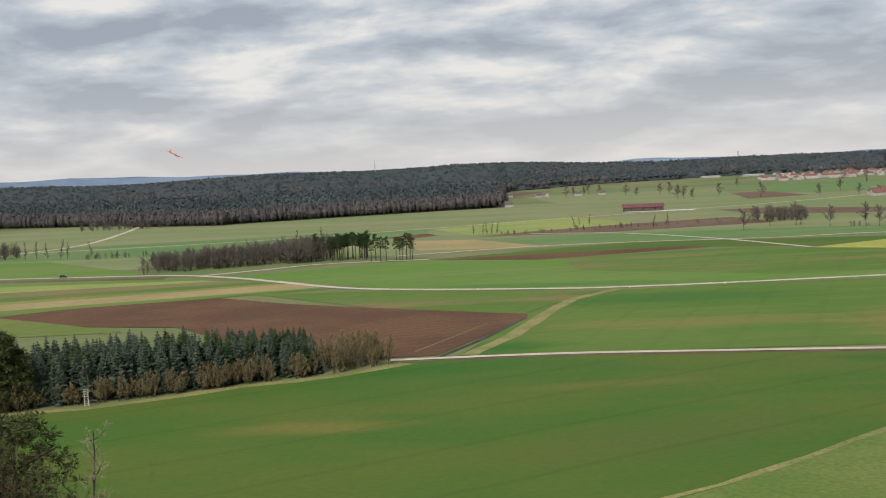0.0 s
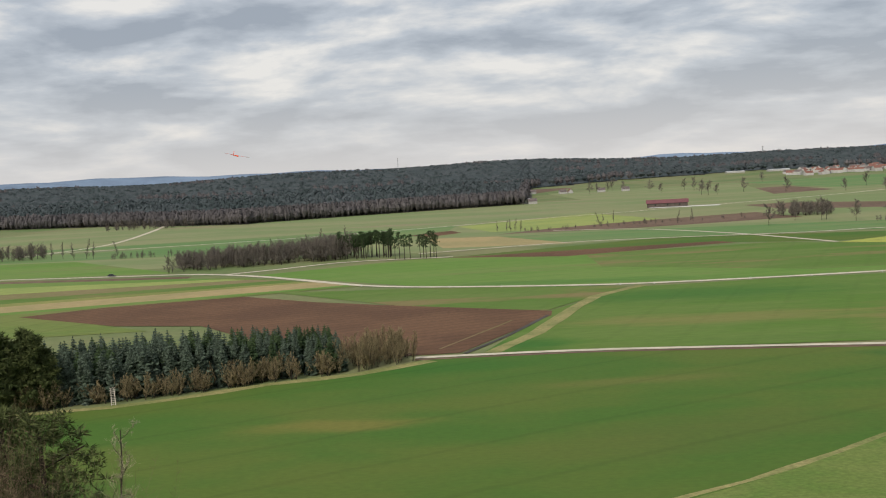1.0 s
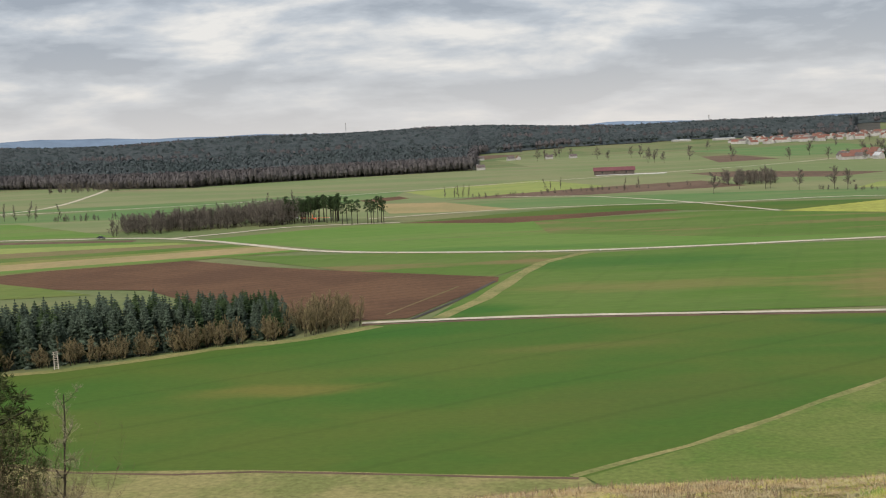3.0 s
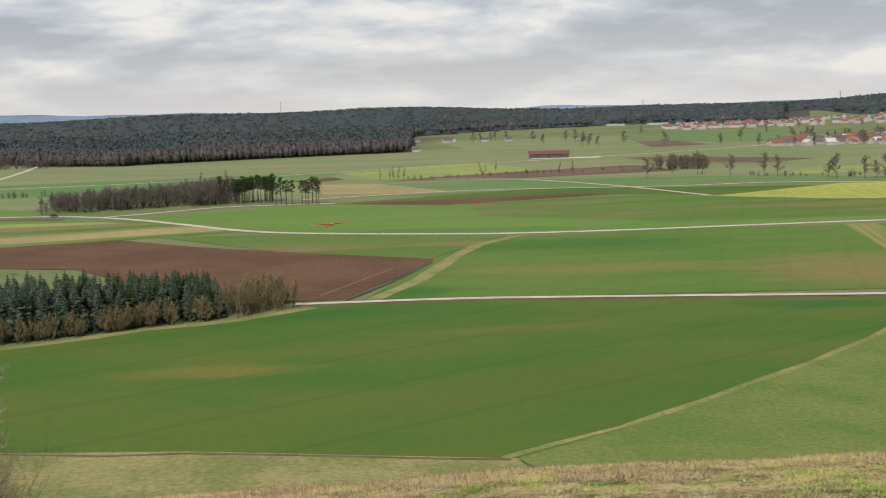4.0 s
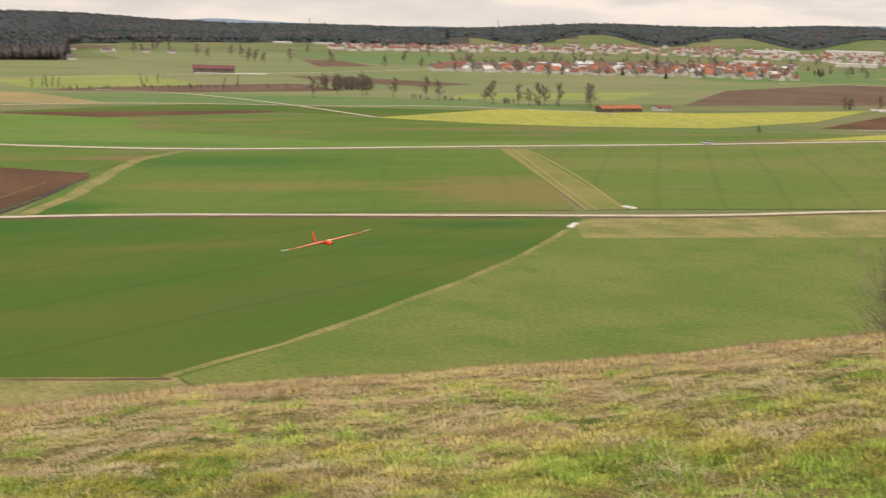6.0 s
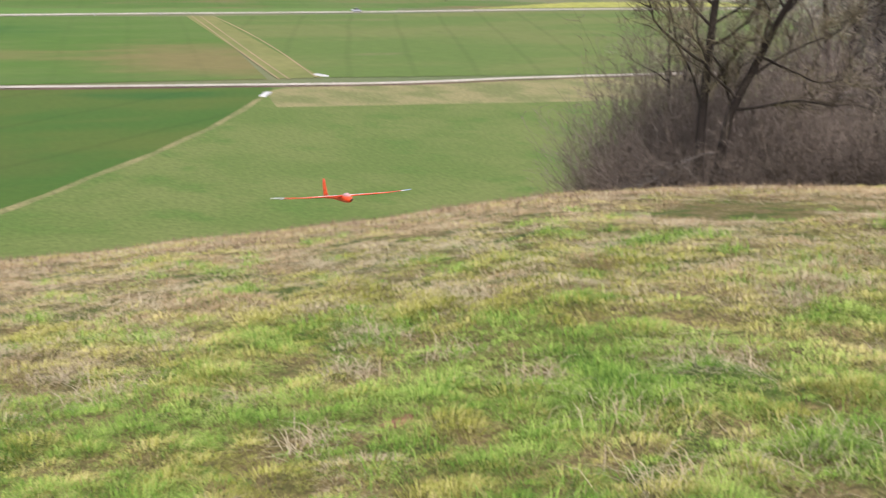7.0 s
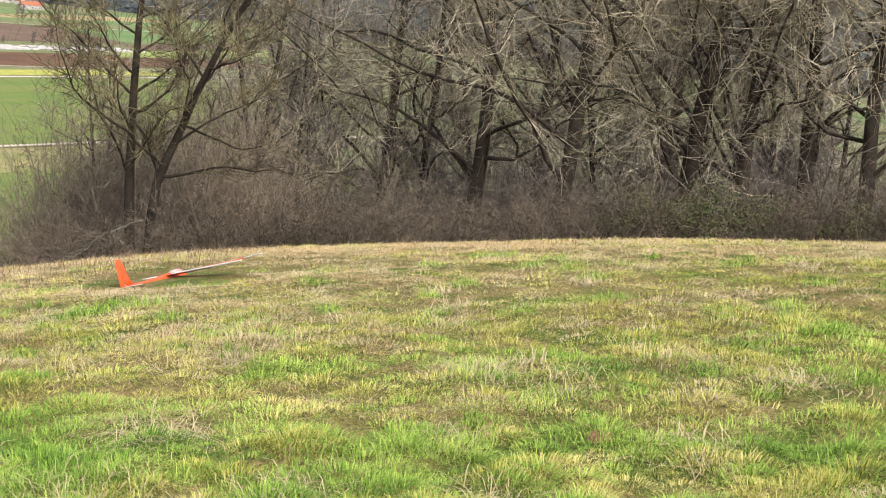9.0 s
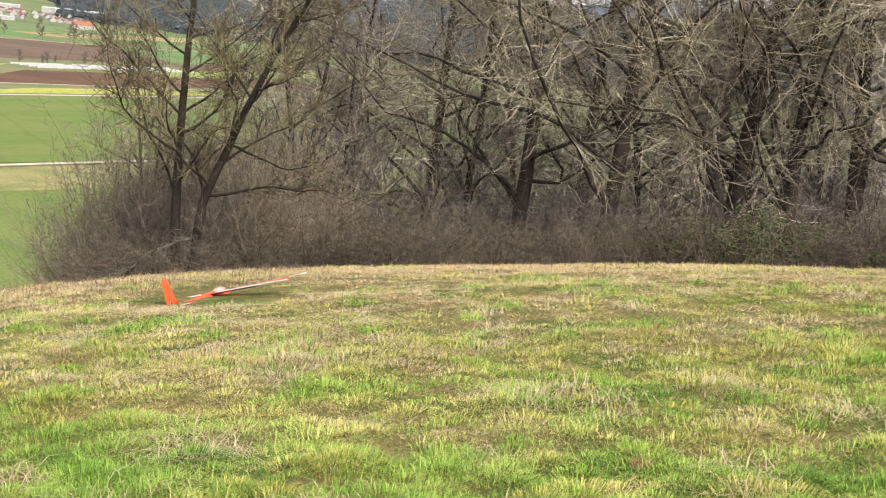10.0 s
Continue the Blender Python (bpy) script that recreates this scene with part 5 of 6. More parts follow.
def far_village(rnd):
    """The farther village, too small to tell its houses apart: gabled boxes joined into one."""
    V, F, mi = [], [], []
    for _ in range(330):
        t, q = rnd.random(), rnd.random()
        x, y = polar(14.6 + 28 * t, 2200 + 260 * math.sin(3 * t) + 300 * q)
        z, a = float(land(x, y)), rnd.uniform(0, 3.14)
        w, l, h, g = rnd.uniform(4, 5.5), rnd.uniform(5, 9), rnd.uniform(4, 6), rnd.uniform(3, 4.5)
        c, s = math.cos(a), math.sin(a)
        n = len(V)
        for sx in (-1, 1):
            for py, pz in ((-w, 0), (w, 0), (w, h), (0, h + g), (-w, h)):
                V.append((x + sx * l * c - py * s, y + sx * l * s + py * c, z + pz))
        F += [(n, n + 4, n + 3, n + 2, n + 1), (n + 5, n + 6, n + 7, n + 8, n + 9), (n, n + 5, n + 9, n + 4), (n + 1, n + 2, n + 7, n + 6), (n + 2, n + 3, n + 8, n + 7), (n + 3, n + 4, n + 9, n + 8)]
        roof = rnd.choice((1, 1, 2))
        mi += [0, 0, 0, 0, roof, roof]
    ob = mesh_object("far_village", V, F, [M["wall_white"], M["tile_red"], M["tile_dark"]])
    ob.data.polygons.foreach_set("material_index", mi)
    return tagged(ob, "crowded white and red houses of a distant village", "village", kind="stuff")


def build_buildings():
    rnd = random.Random(55)
    W = M["wall_white"]
    barn = house("barn", "long timber barn with a wine red sheet roof", M["wall_wood"], M["tile_wine"], 17, 38, 4.2, 18, "barn", 1.0, False)
    put(barn, at(190, 1168, 1, radians(-8)))
    field("farmyard", [(168, 1150), (232, 1138), (240, 1158), (176, 1168)], M["concrete"], "pale concrete yard around a barn", "yard")
    low = house("farm_shed", "low farm building with an orange tile roof", M["wall_wood"], M["tile_orange"], 8, 30, 2.6, 22, "shed", 0.6, False)
    put(low, at(360, 676, 1, radians(8)))
    low2 = house("farm_shed", "small farm shed with a pale roof", W, M["tile_red"], 6, 12, 2.3, 20, "shed", 0.5, False)
    put(low2, at(398, 690, 1, radians(15)))
    kinds = [Kind([lambda c=c, r=r, n=n: house("village_house", n, W, r, 9, c, 4.4, 42, "house", 0.5, False, False)
                   for c, r, n in ((13, M["tile_red"], "white village house with a red tile roof"), (11, M["tile_orange"], "white village house with an orange tile roof"),
                                   (14, M["tile_dark"], "white village house with a dark roof"), (18, M["tile_red"], "long white village house with a red roof"),
                                   (12, M["roof_grey"], "white village house with a grey roof"))])]
    K = kinds[0]
    done = []

    def try_place(x, y, group, s=1.0):
        if any((x - a) ** 2 + (y - b) ** 2 < 150 * s for a, b in done):
            return
        done.append((x, y))
        K.place(rnd.choice((0, 0, 1, 2, 2, 3, 4)), at(x, y, rnd.uniform(0.62, 0.98), rnd.choice((0.2, 0.3, 1.8, 1.9)) + rnd.uniform(-0.2, 0.2)), group=group)

    for _ in range(900):
        t, q = rnd.random(), rnd.random()
        az = 19.3 + 16.5 * t
        r = 1345 + 60 * t + q * (120 + 480 * t)
        if len(done) < 275:
            try_place(*polar(az, r), "near village")
    far_village(rnd)
    for i, (x, y, rz) in enumerate(((100, 1880, 0.1), (140, 1800, 0.3), (152, 1812, 1.7), (196, 1790, 0.1), (72, 1452, 1.2), (76, 1446, 0.2), (230, 1780, 0.2))):
        K.place((2, 2, 0, 2, 4, 2, 2)[i], at(x, y, 0.75, rz), group="farms")
    hall = Kind([lambda: house("factory_hall", "large white factory hall with a flat grey roof", W, M["roof_grey"], 40, 110, 9, 6, "hall", 0.5, False)])
    for x, y, rz, s in ((1640, 2080, -0.7, 1.0), (1500, 2150, -0.6, 0.8), (1780, 2000, -0.8, 1.1), (560, 2560, 0.1, 0.35), (640, 2520, 0.2, 0.4), (700, 2500, 0.2, 0.3), (1330, 1680, -0.7, 0.6), (1180, 1760, -0.7, 0.5)):
        hall.place(0, at(x, y, s, rz), group="halls")
    orange = house("large_house", "large building with a bright orange roof", W, M["tile_orange"], 22, 40, 8, 32, "house", 0.6, False)
    put(orange, at(1340, 1480, 0.8, -0.6))


build_buildings()


def build_cold_frames():
    """Long rows of low white plastic tunnels."""
    def make():
        root = tagged(new("plant_tunnel"), "long low white plastic plant tunnel", "tunnel")
        bm = bmesh.new()
        n, L2, r = 7, 24.0, 1.1
        prof = [(r * math.cos(math.pi * i / n), 1.3 * math.sin(math.pi * i / n)) for i in range(n + 1)]
        a = [bm.verts.new((-L2, y, z)) for y, z in prof]
        b = [bm.verts.new((L2, y, z)) for y, z in prof]
        for i in range(n):
            bm.faces.new((a[i], a[i + 1], b[i + 1], b[i]))
        bm.faces.new(a[::-1])
        bm.faces.new(b)
        part("cover", bm, M["wall_white"], root)
        for k in range(7):
            bm = bmesh.new()
            x = -L2 + 0.5 + k * (2 * L2 - 1) / 6
            for i in range(n):
                tube(bm, (x, prof[i][0] * 1.02, prof[i][1] * 1.02), (x, prof[i + 1][0] * 1.02, prof[i + 1][1] * 1.02), 0.05, 0.05, 4)
            part("hoop", bm, M["steel"], root)
        return root

    K = Kind([make])
    for i in range(4):
        for j in range(3):
            x, y = 585 + j * 56, 664 + i * 9 + j * 3
            K.place(0, at(x, y, 1, radians(3)), group="plant tunnels")


build_cold_frames()


def lattice_mast(name, label, x, y, height, w):
    root = tagged(new(name), label, "mast")
    for sx, sy in ((1, 1), (1, -1), (-1, 1), (-1, -1)):
        bm = bmesh.new()
        tube(bm, (sx * w, sy * w, 0), (sx * w * 0.4, sy * w * 0.4, height), 0.35, 0.25, 5)
        part("leg", bm, M["steel"], root)
    n = 10
    for k in range(n):
        z0, z1 = height * k / n, height * (k + 1) / n
        a, b = w * (1 - 0.6 * k / n), w * (1 - 0.6 * (k + 1) / n)
        bm = bmesh.new()
        for sx, sy, tx, ty in ((1, 1, -1, 1), (-1, 1, -1, -1), (-1, -1, 1, -1), (1, -1, 1, 1)):
            tube(bm, (sx * a, sy * a, z0), (tx * b, ty * b, z1), 0.18, 0.18, 4)
        part("brace", bm, M["steel"], root)
    bm = bmesh.new()
    box(bm, 0, 0, height * 0.96, w * 1.6, w * 1.6, 3)
    part("antenna_drum", bm, M["wall_white"], root)
    root.matrix_basis = at(x, y)
    return root


lattice_mast("radio_mast", "thin steel radio mast above the forest ridge", *polar(-3.2, 3600), 44, 1.2)
lattice_mast("water_tower", "slim tower on the wooded ridge", *polar(13.6, 3600), 30, 2.0)
lattice_mast("radio_mast", "pale radio tower on the horizon", *polar(22.3, 3900), 34, 1.8)


# ---- small things in the fields ----
def high_seat():
    root = tagged(new("high_seat"), "pale weathered wooden hunting seat leaning at the plantation", "hunting seat")
    for s in (-0.45, 0.45):
        bm = bmesh.new()
        tube(bm, (s, 0, 0), (s * 0.8, 1.3, 3.9), 0.07, 0.06, 6)
        part("rail", bm, M["timber"], root)
        bm = bmesh.new()
        tube(bm, (s, 2.1, 0), (s * 0.8, 1.2, 3.2), 0.07, 0.06, 6)
        part("prop", bm, M["timber"], root)
    for k in range(8):
        t = 0.1 + 0.10 * k
        bm = bmesh.new()
        tube(bm, (-0.58, 1.3 * t - 0.05, 3.9 * t), (0.58, 1.3 * t - 0.05, 3.9 * t), 0.055, 0.055, 6)
        part("rung", bm, M["timber"], root)
    bm = bmesh.new()
    box(bm, 0, 1.35, 3.0, 1.1, 0.6, 0.07, None, 0.01)
    part("seat", bm, M["timber"], root)
    for z in (3.5, 3.95):
        bm = bmesh.new()
        box(bm, 0, 1.1, z, 1.3, 0.05, 0.14, None, 0.01)
        part("armrest", bm, M["timber"], root)
    root.matrix_basis = at(-82.5, 271, 1.0, radians(20))
    return root


high_seat()


def slab(name, label, x, y, l, w, rz):
    bm = bmesh.new()
    box(bm, 0, 0, 0.2, l, w, 0.5, None, 0.06)
    me = bpy.data.meshes.new(name)
    bm.to_mesh(me)
    bm.free()
    me.materials.append(M["concrete"])
    ob = new(name, me)
    ob.matrix_basis = Matrix.Translation((x, y, 0.05)) @ Matrix.Rotation(rz, 4, "Z")
    return tagged(ob, label, "slab")


slab("concrete_slab", "bleached concrete slab at the field corner", 137.5, 279.5, 7.0, 1.6, radians(50))
slab("concrete_slab", "small bleached concrete culvert end by the road", 168, 306, 1.6, 4.5, radians(18))


def car(name, label, paint):
    root = tagged(new(name), label, "car")
    bm = bmesh.new()
    box(bm, 0, 0, 0.62, 4.4, 1.78, 0.62, None, 0.14)
    part("body", bm, paint, root)
    bm = bmesh.new()
    vs = box(bm, -0.25, 0, 1.18, 2.5, 1.55, 0.56)
    for v in vs:
        if v.co.z > 1.3:
            v.co.x = -0.25 + (v.co.x + 0.25) * 0.66
            v.co.y *= 0.84
    bmesh.ops.bevel(bm, geom=bm.edges[:], offset=0.06, segments=2, affect="EDGES")
    cabin = part("cabin", bm, M["glass"], root)
    bm = bmesh.new()
    box(bm, -0.25, 0, 1.475, 1.6, 1.26, 0.05, None, 0.02)
    part("roof_panel", bm, paint, cabin)
    for sx in (1.35, -1.35):
        for sy in (0.84, -0.84):
            bm = bmesh.new()
            tube(bm, (sx, sy - 0.1, 0.32), (sx, sy + 0.1, 0.32), 0.32, 0.32, 16)
            wheel = part("wheel", bm, M["rubber"], root)
            bm = bmesh.new()
            tube(bm, (sx, sy + (0.09 if sy > 0 else -0.12), 0.32), (sx, sy + (0.12 if sy > 0 else -0.09), 0.32), 0.2, 0.2, 12)
            part("rim", bm, M["steel"], wheel)
    for sy in (0.6, -0.6):
        bm = bmesh.new()
        box(bm, 2.17, sy, 0.68, 0.08, 0.36, 0.16, None, 0.02)
        part("headlight", bm, M["white_foam"], root)
        bm = bmesh.new()
        box(bm, -2.17, sy, 0.72, 0.08, 0.3, 0.16, None, 0.02)
        part("tail_light", bm, M["tile_red"], root)
    return root


car_a = car("dark_car", "dark car driving along the valley road", M["car_dark"])
car_b = car("silver_car", "silver car driving along the valley road", M["car_silver"])


# ---- the model glider ----
def loft(bm, rings):
    """Skin a row of closed rings of points and cap both ends."""
    R = [[bm.verts.new(p) for p in ring] for ring in rings]
    n = len(R[0])
    for a, b in zip(R, R[1:]):
        for i in range(n):
            bm.faces.new((a[i], a[(i + 1) % n], b[(i + 1) % n], b[i]))
    bm.faces.new(R[0][::-1])
    bm.faces.new(R[-1])
    bmesh.ops.recalc_face_normals(bm, faces=bm.faces[:])
    for f in bm.faces:
        f.smooth = True


def wing_ring(x, y, z, chord, thick, vertical=False, n=10):
    """An aerofoil section whose leading edge is at x."""
    pts = []
    for i in range(n):
        a = 2 * math.pi * i / n
        u = 0.5 - 0.5 * math.cos(a)
        t = thick * math.sin(a) * (1.25 - 0.9 * u)
        pts.append((x - chord * u, y + t, z) if vertical else (x - chord * u, y, z + t))
    return pts


def glider():
    root = tagged(new("model_glider"), "orange foam model glider with white and pale blue wing tips", "model glider")
    bm = bmesh.new()
    rings = []
    for x, rw, rh, zc in ((0.37, 0.012, 0.012, -0.035), (0.345, 0.034, 0.032, -0.034), (0.28, 0.055, 0.055, -0.028), (0.18, 0.066, 0.070, -0.018), (0.06, 0.064, 0.070, -0.012), (-0.10, 0.050, 0.055, -0.008),
                          (-0.28, 0.034, 0.038, -0.004), (-0.50, 0.024, 0.028, 0.0), (-0.74, 0.020, 0.026, 0.004), (-0.87, 0.012, 0.024, 0.006)):
        rings.append([(x, rw * math.cos(2 * math.pi * i / 14), zc + rh * math.sin(2 * math.pi * i / 14)) for i in range(14)])
    loft(bm, rings)
    part("fuselage", bm, M["orange"], root)
    bm = bmesh.new()
    rings = []
    for x, w, h in ((0.29, 0.012, 0.008), (0.25, 0.040, 0.030), (0.18, 0.050, 0.048), (0.09, 0.046, 0.042), (0.02, 0.028, 0.016), (-0.02, 0.008, 0.004)):
        rings.append([(x, w * math.cos(math.pi * i / 9), 0.035 + h * math.sin(math.pi * i / 9)) for i in range(10)] + [(x, -w * 0.9, 0.012), (x, w * 0.9, 0.012)])
    loft(bm, rings)
    part("canopy", bm, M["canopy"], root, "pale glossy canopy")
    bm = bmesh.new()
    rings = [[(x, r * math.cos(2 * math.pi * i / 12), -0.035 + r * math.sin(2 * math.pi * i / 12)) for i in range(12)] for x, r in ((0.365, 0.022), (0.385, 0.018), (0.40, 0.006))]
    loft(bm, rings)
    part("spinner", bm, M["black_foam"], root, "black nose spinner")
    for s in (1, -1):
        side = [(0.03, 0.10, 0.21, 0.013), (0.45, 0.10, 0.20, 0.012), (0.80, 0.085, 0.175, 0.010), (1.08, 0.065, 0.145, 0.008)]
        z = lambda y: 0.028 + 0.012 * y + 0.022 * max(0, y - 0.8) / 0.5
        bm = bmesh.new()
        loft(bm, [wing_ring(x, s * y, z(y), c, t) for y, x, c, t in side])
        wing = part("wing", bm, M["orange"], root)
        bm = bmesh.new()
        loft(bm, [wing_ring(x, s * y, z(y), c, t) for y, x, c, t in ((1.082, 0.065, 0.145, 0.008), (1.16, 0.058, 0.135, 0.0075))])
        part("tip_band", bm, M["white_foam"], wing, "white wing band")
        bm = bmesh.new()
        loft(bm, [wing_ring(x, s * y, z(y), c, t) for y, x, c, t in ((1.162, 0.058, 0.135, 0.0075), (1.25, 0.040, 0.105, 0.006), (1.295, 0.012, 0.060, 0.004))])
        part("wing_tip", bm, M["blue_film"] if s > 0 else M["white_foam"], wing, "pale wing tip")
        bm = bmesh.new()
        box(bm, -0.098, s * 0.60, z(0.60) + 0.002, 0.034, 0.98, 0.012, Matrix.Rotation(s * 0.045, 4, "Z"), 0.003)
        part("aileron", bm, M["white_foam"], wing, "cream white aileron")
        bm = bmesh.new()
        box(bm, -0.02, s * 0.34, z(0.34) - 0.013, 0.13, 0.55, 0.004, None, 0.001)
        part("underside_panel", bm, M["black_foam"], wing, "black panel under the wing")
        bm = bmesh.new()
        loft(bm, [wing_ring(-0.735, s * 0.012, 0.012, 0.13, 0.006), wing_ring(-0.745, s * 0.15, 0.014, 0.115, 0.005), wing_ring(-0.765, s * 0.265, 0.016, 0.08, 0.004)])
        tail = part("tailplane", bm, M["orange"], root)
        bm = bmesh.new()
        box(bm, -0.868, s * 0.14, 0.014, 0.035, 0.24, 0.005, Matrix.Rotation(s * 0.06, 4, "Z"), 0.001)
        part("elevator", bm, M["white_foam"], tail, "cream white elevator")
    bm = bmesh.new()
    loft(bm, [wing_ring(-0.66, 0, 0.02, 0.16, 0.008, True), wing_ring(-0.735, 0, 0.10, 0.10, 0.007, True), wing_ring(-0.785, 0, 0.24, 0.075, 0.006, True), wing_ring(-0.815, 0, 0.325, 0.05, 0.004, True)])
    part("fin", bm, M["orange"], root)
    bm = bmesh.new()
    loft(bm, [wing_ring(-0.835, 0, -0.015, 0.075, 0.006, True), wing_ring(-0.838, 0, 0.12, 0.085, 0.006, True), wing_ring(-0.852, 0, 0.25, 0.07, 0.005, True), wing_ring(-0.862, 0, 0.335, 0.042, 0.004, True)])
    part("rudder", bm, M["orange"], root)
    bm = bmesh.new()
    box(bm, -0.80, 0.018, 0.0, 0.05, 0.012, 0.016, None, 0.003)
    box(bm, -0.80, -0.018, 0.0, 0.05, 0.012, 0.016, None, 0.003)
    part("linkage", bm, M["black_foam"], root, "black tail linkage")
    return root


plane = glider()


# ---- grass on the hilltop ----
def blade_mesh(name, mat, label, n, seed, pick, size, flat=0.0, width=1.0, kind="grass", single=False):
    """n blades; pick(rng, n) gives their places, size(r, rng) their lengths."""
    g = np.random.default_rng(seed)
    x, y = pick(g, n)
    n = len(x)
    r = np.hypot(x, y)
    z = land(x, y)
    h = size(r, x, y, g)
    # pressed flat along the glider's last metres
    along_u, across = (x - 10.6) * 0.98 + (y - 9.6) * 0.17, -(x - 10.6) * 0.17 + (y - 9.6) * 0.98
    pressed = (1 - smooth(np.abs(along_u), 0.8, 1.5)) * (1 - smooth(np.abs(across + 0.5), 0.8, 1.5))
    h = h * (1 - 0.6 * pressed)
    a = g.uniform(0, 2 * np.pi, n)
    lean = g.normal(0.85 + flat, 0.45, n)
    w = (h * 0.006 + 0.0007 + 0.00017 * r) * (0.5 + 0.5 * width)
    dx, dy = np.cos(a), np.sin(a)
    sx, sy = -dy, dx
    base = np.c_[x, y, z - 0.01]
    mid = base + np.c_[dx * lean * h * 0.35, dy * lean * h * 0.35, h * 0.6 * np.clip(1 - 0.3 * np.abs(lean), 0.15, 1)]
    tip = base + np.c_[dx * lean * h * 1.0, dy * lean * h * 1.0, h * np.clip(1.0 - 0.55 * np.abs(lean), 0.1, 1)]
    side = np.c_[sx * w, sy * w, np.zeros(n)]
    if single:  # one thin triangle is enough farther off
        V = np.stack([base - side * 1.3, base + side * 1.3, tip], axis=1).reshape(-1, 3)
        me = bpy.data.meshes.new(name)
        me.from_pydata(V.tolist(), [], (np.arange(n)[:, None] * 3 + np.array([0, 1, 2])).tolist())
        me.materials.append(mat)
        return tagged(new(name, me), label, kind, kind="stuff")
    V = np.stack([base - side, base + side, mid + side * 0.8, mid - side * 0.8, tip], axis=1).reshape(-1, 3)
    k = np.arange(n)[:, None] * 5
    quad, tri = k + np.array([0, 1, 2, 3]), k + np.array([3, 2, 4])
    me = bpy.data.meshes.new(name)
    me.vertices.add(len(V))
    me.vertices.foreach_set("co", V.ravel())
    loops = np.concatenate([quad, tri], axis=1).ravel()
    me.loops.add(len(loops))
    me.loops.foreach_set("vertex_index", loops)
    me.polygons.add(2 * n)
    start = (np.arange(n)[:, None] * 7 + np.array([0, 4])).ravel()
    me.polygons.foreach_set("loop_start", start)
    me.materials.append(mat)
    me.update(calc_edges=True)
    return tagged(new(name, me), label, kind, kind="stuff")


def tussock_field(x, y):
    """Between 0 and 1: where the turf stands in tussocks."""
    a = np.sin(x * 3.1 + 1.3 * np.sin(y * 1.9)) * np.sin(y * 2.7 + 1.1 * np.sin(x * 2.3))
    b = np.sin(x * 7.3 + 2 * np.sin(y * 3.1)) * np.sin(y * 6.7 + 2 * np.sin(x * 3.7))
    return np.clip(0.5 + 0.35 * a + 0.25 * b, 0, 1)


def ring_pick(r0, r1, a0, a1, bias):
    def pick(g, n):
        r = np.sqrt(g.uniform(r0 * r0, r1 * r1, n))
        a = np.radians(g.uniform(a0, a1, n))
        x, y = r * np.sin(a), r * np.cos(a)
        keep = g.random(n) < (1 - bias) + bias * tussock_field(x, y)
        return x[keep], y[keep]
    return pick


def clump_pick(spots, spread, each):
    def pick(g, n):
        xs, ys = [], []
        for (cx, cy, s) in spots:
            m = int(each * s)
            xs.append(cx + g.normal(0, spread * s, m))
            ys.append(cy + g.normal(0, spread * s, m))
        return np.concatenate(xs), np.concatenate(ys)
    return pick


def turf_size(lo, hi):
    return lambda r, x, y, g: (lo + (hi - lo) * tussock_field(x, y)) * g.uniform(0.5, 1.2, len(r))


blade_mesh("grass", M["blades"], "tufted green and straw coloured hilltop grass", 90000, 1, ring_pick(2.3, 6.0, -2, 90, 0.2), turf_size(0.02, 0.06), single=True)
blade_mesh("grass", M["blades"], "tufted green and straw coloured hilltop grass", 110000, 6, ring_pick(6.0, 10, -4, 91, 0.2), turf_size(0.02, 0.06), single=True)
blade_mesh("grass", M["blades_dry"], "thin green and straw coloured grass towards the brow", 160000, 2, ring_pick(10, 24, -10, 91, 0.2), turf_size(0.025, 0.06), single=True)


blade_mesh("grass", M["blades"], "tufted green and straw coloured hilltop grass", 60000, 31, ring_pick(0.3, 2.3, 0, 360, 0.2), turf_size(0.02, 0.06), single=True)
blade_mesh("grass", M["blades"], "tufted green and straw coloured hilltop grass", 110000, 32, ring_pick(2.3, 10, 90, 356, 0.2), turf_size(0.02, 0.07), single=True)


def patchy(x, y, s, k):
    """Uneven patches between about 0 and 1, s metres across."""
    x, y = x / s + k, y / s - 1.7 * k
    a = np.sin(2.1 * x + 1.6 * np.sin(1.3 * y + k)) * np.cos(1.8 * y + 1.4 * np.sin(1.1 * x))
    b = np.sin(4.7 * x - 2.9 * y + 1.9 * np.sin(2.3 * y)) * np.cos(5.1 * y + 1.7 * x + k)
    return np.clip(0.5 + 0.38 * a + 0.24 * b, 0, 1)


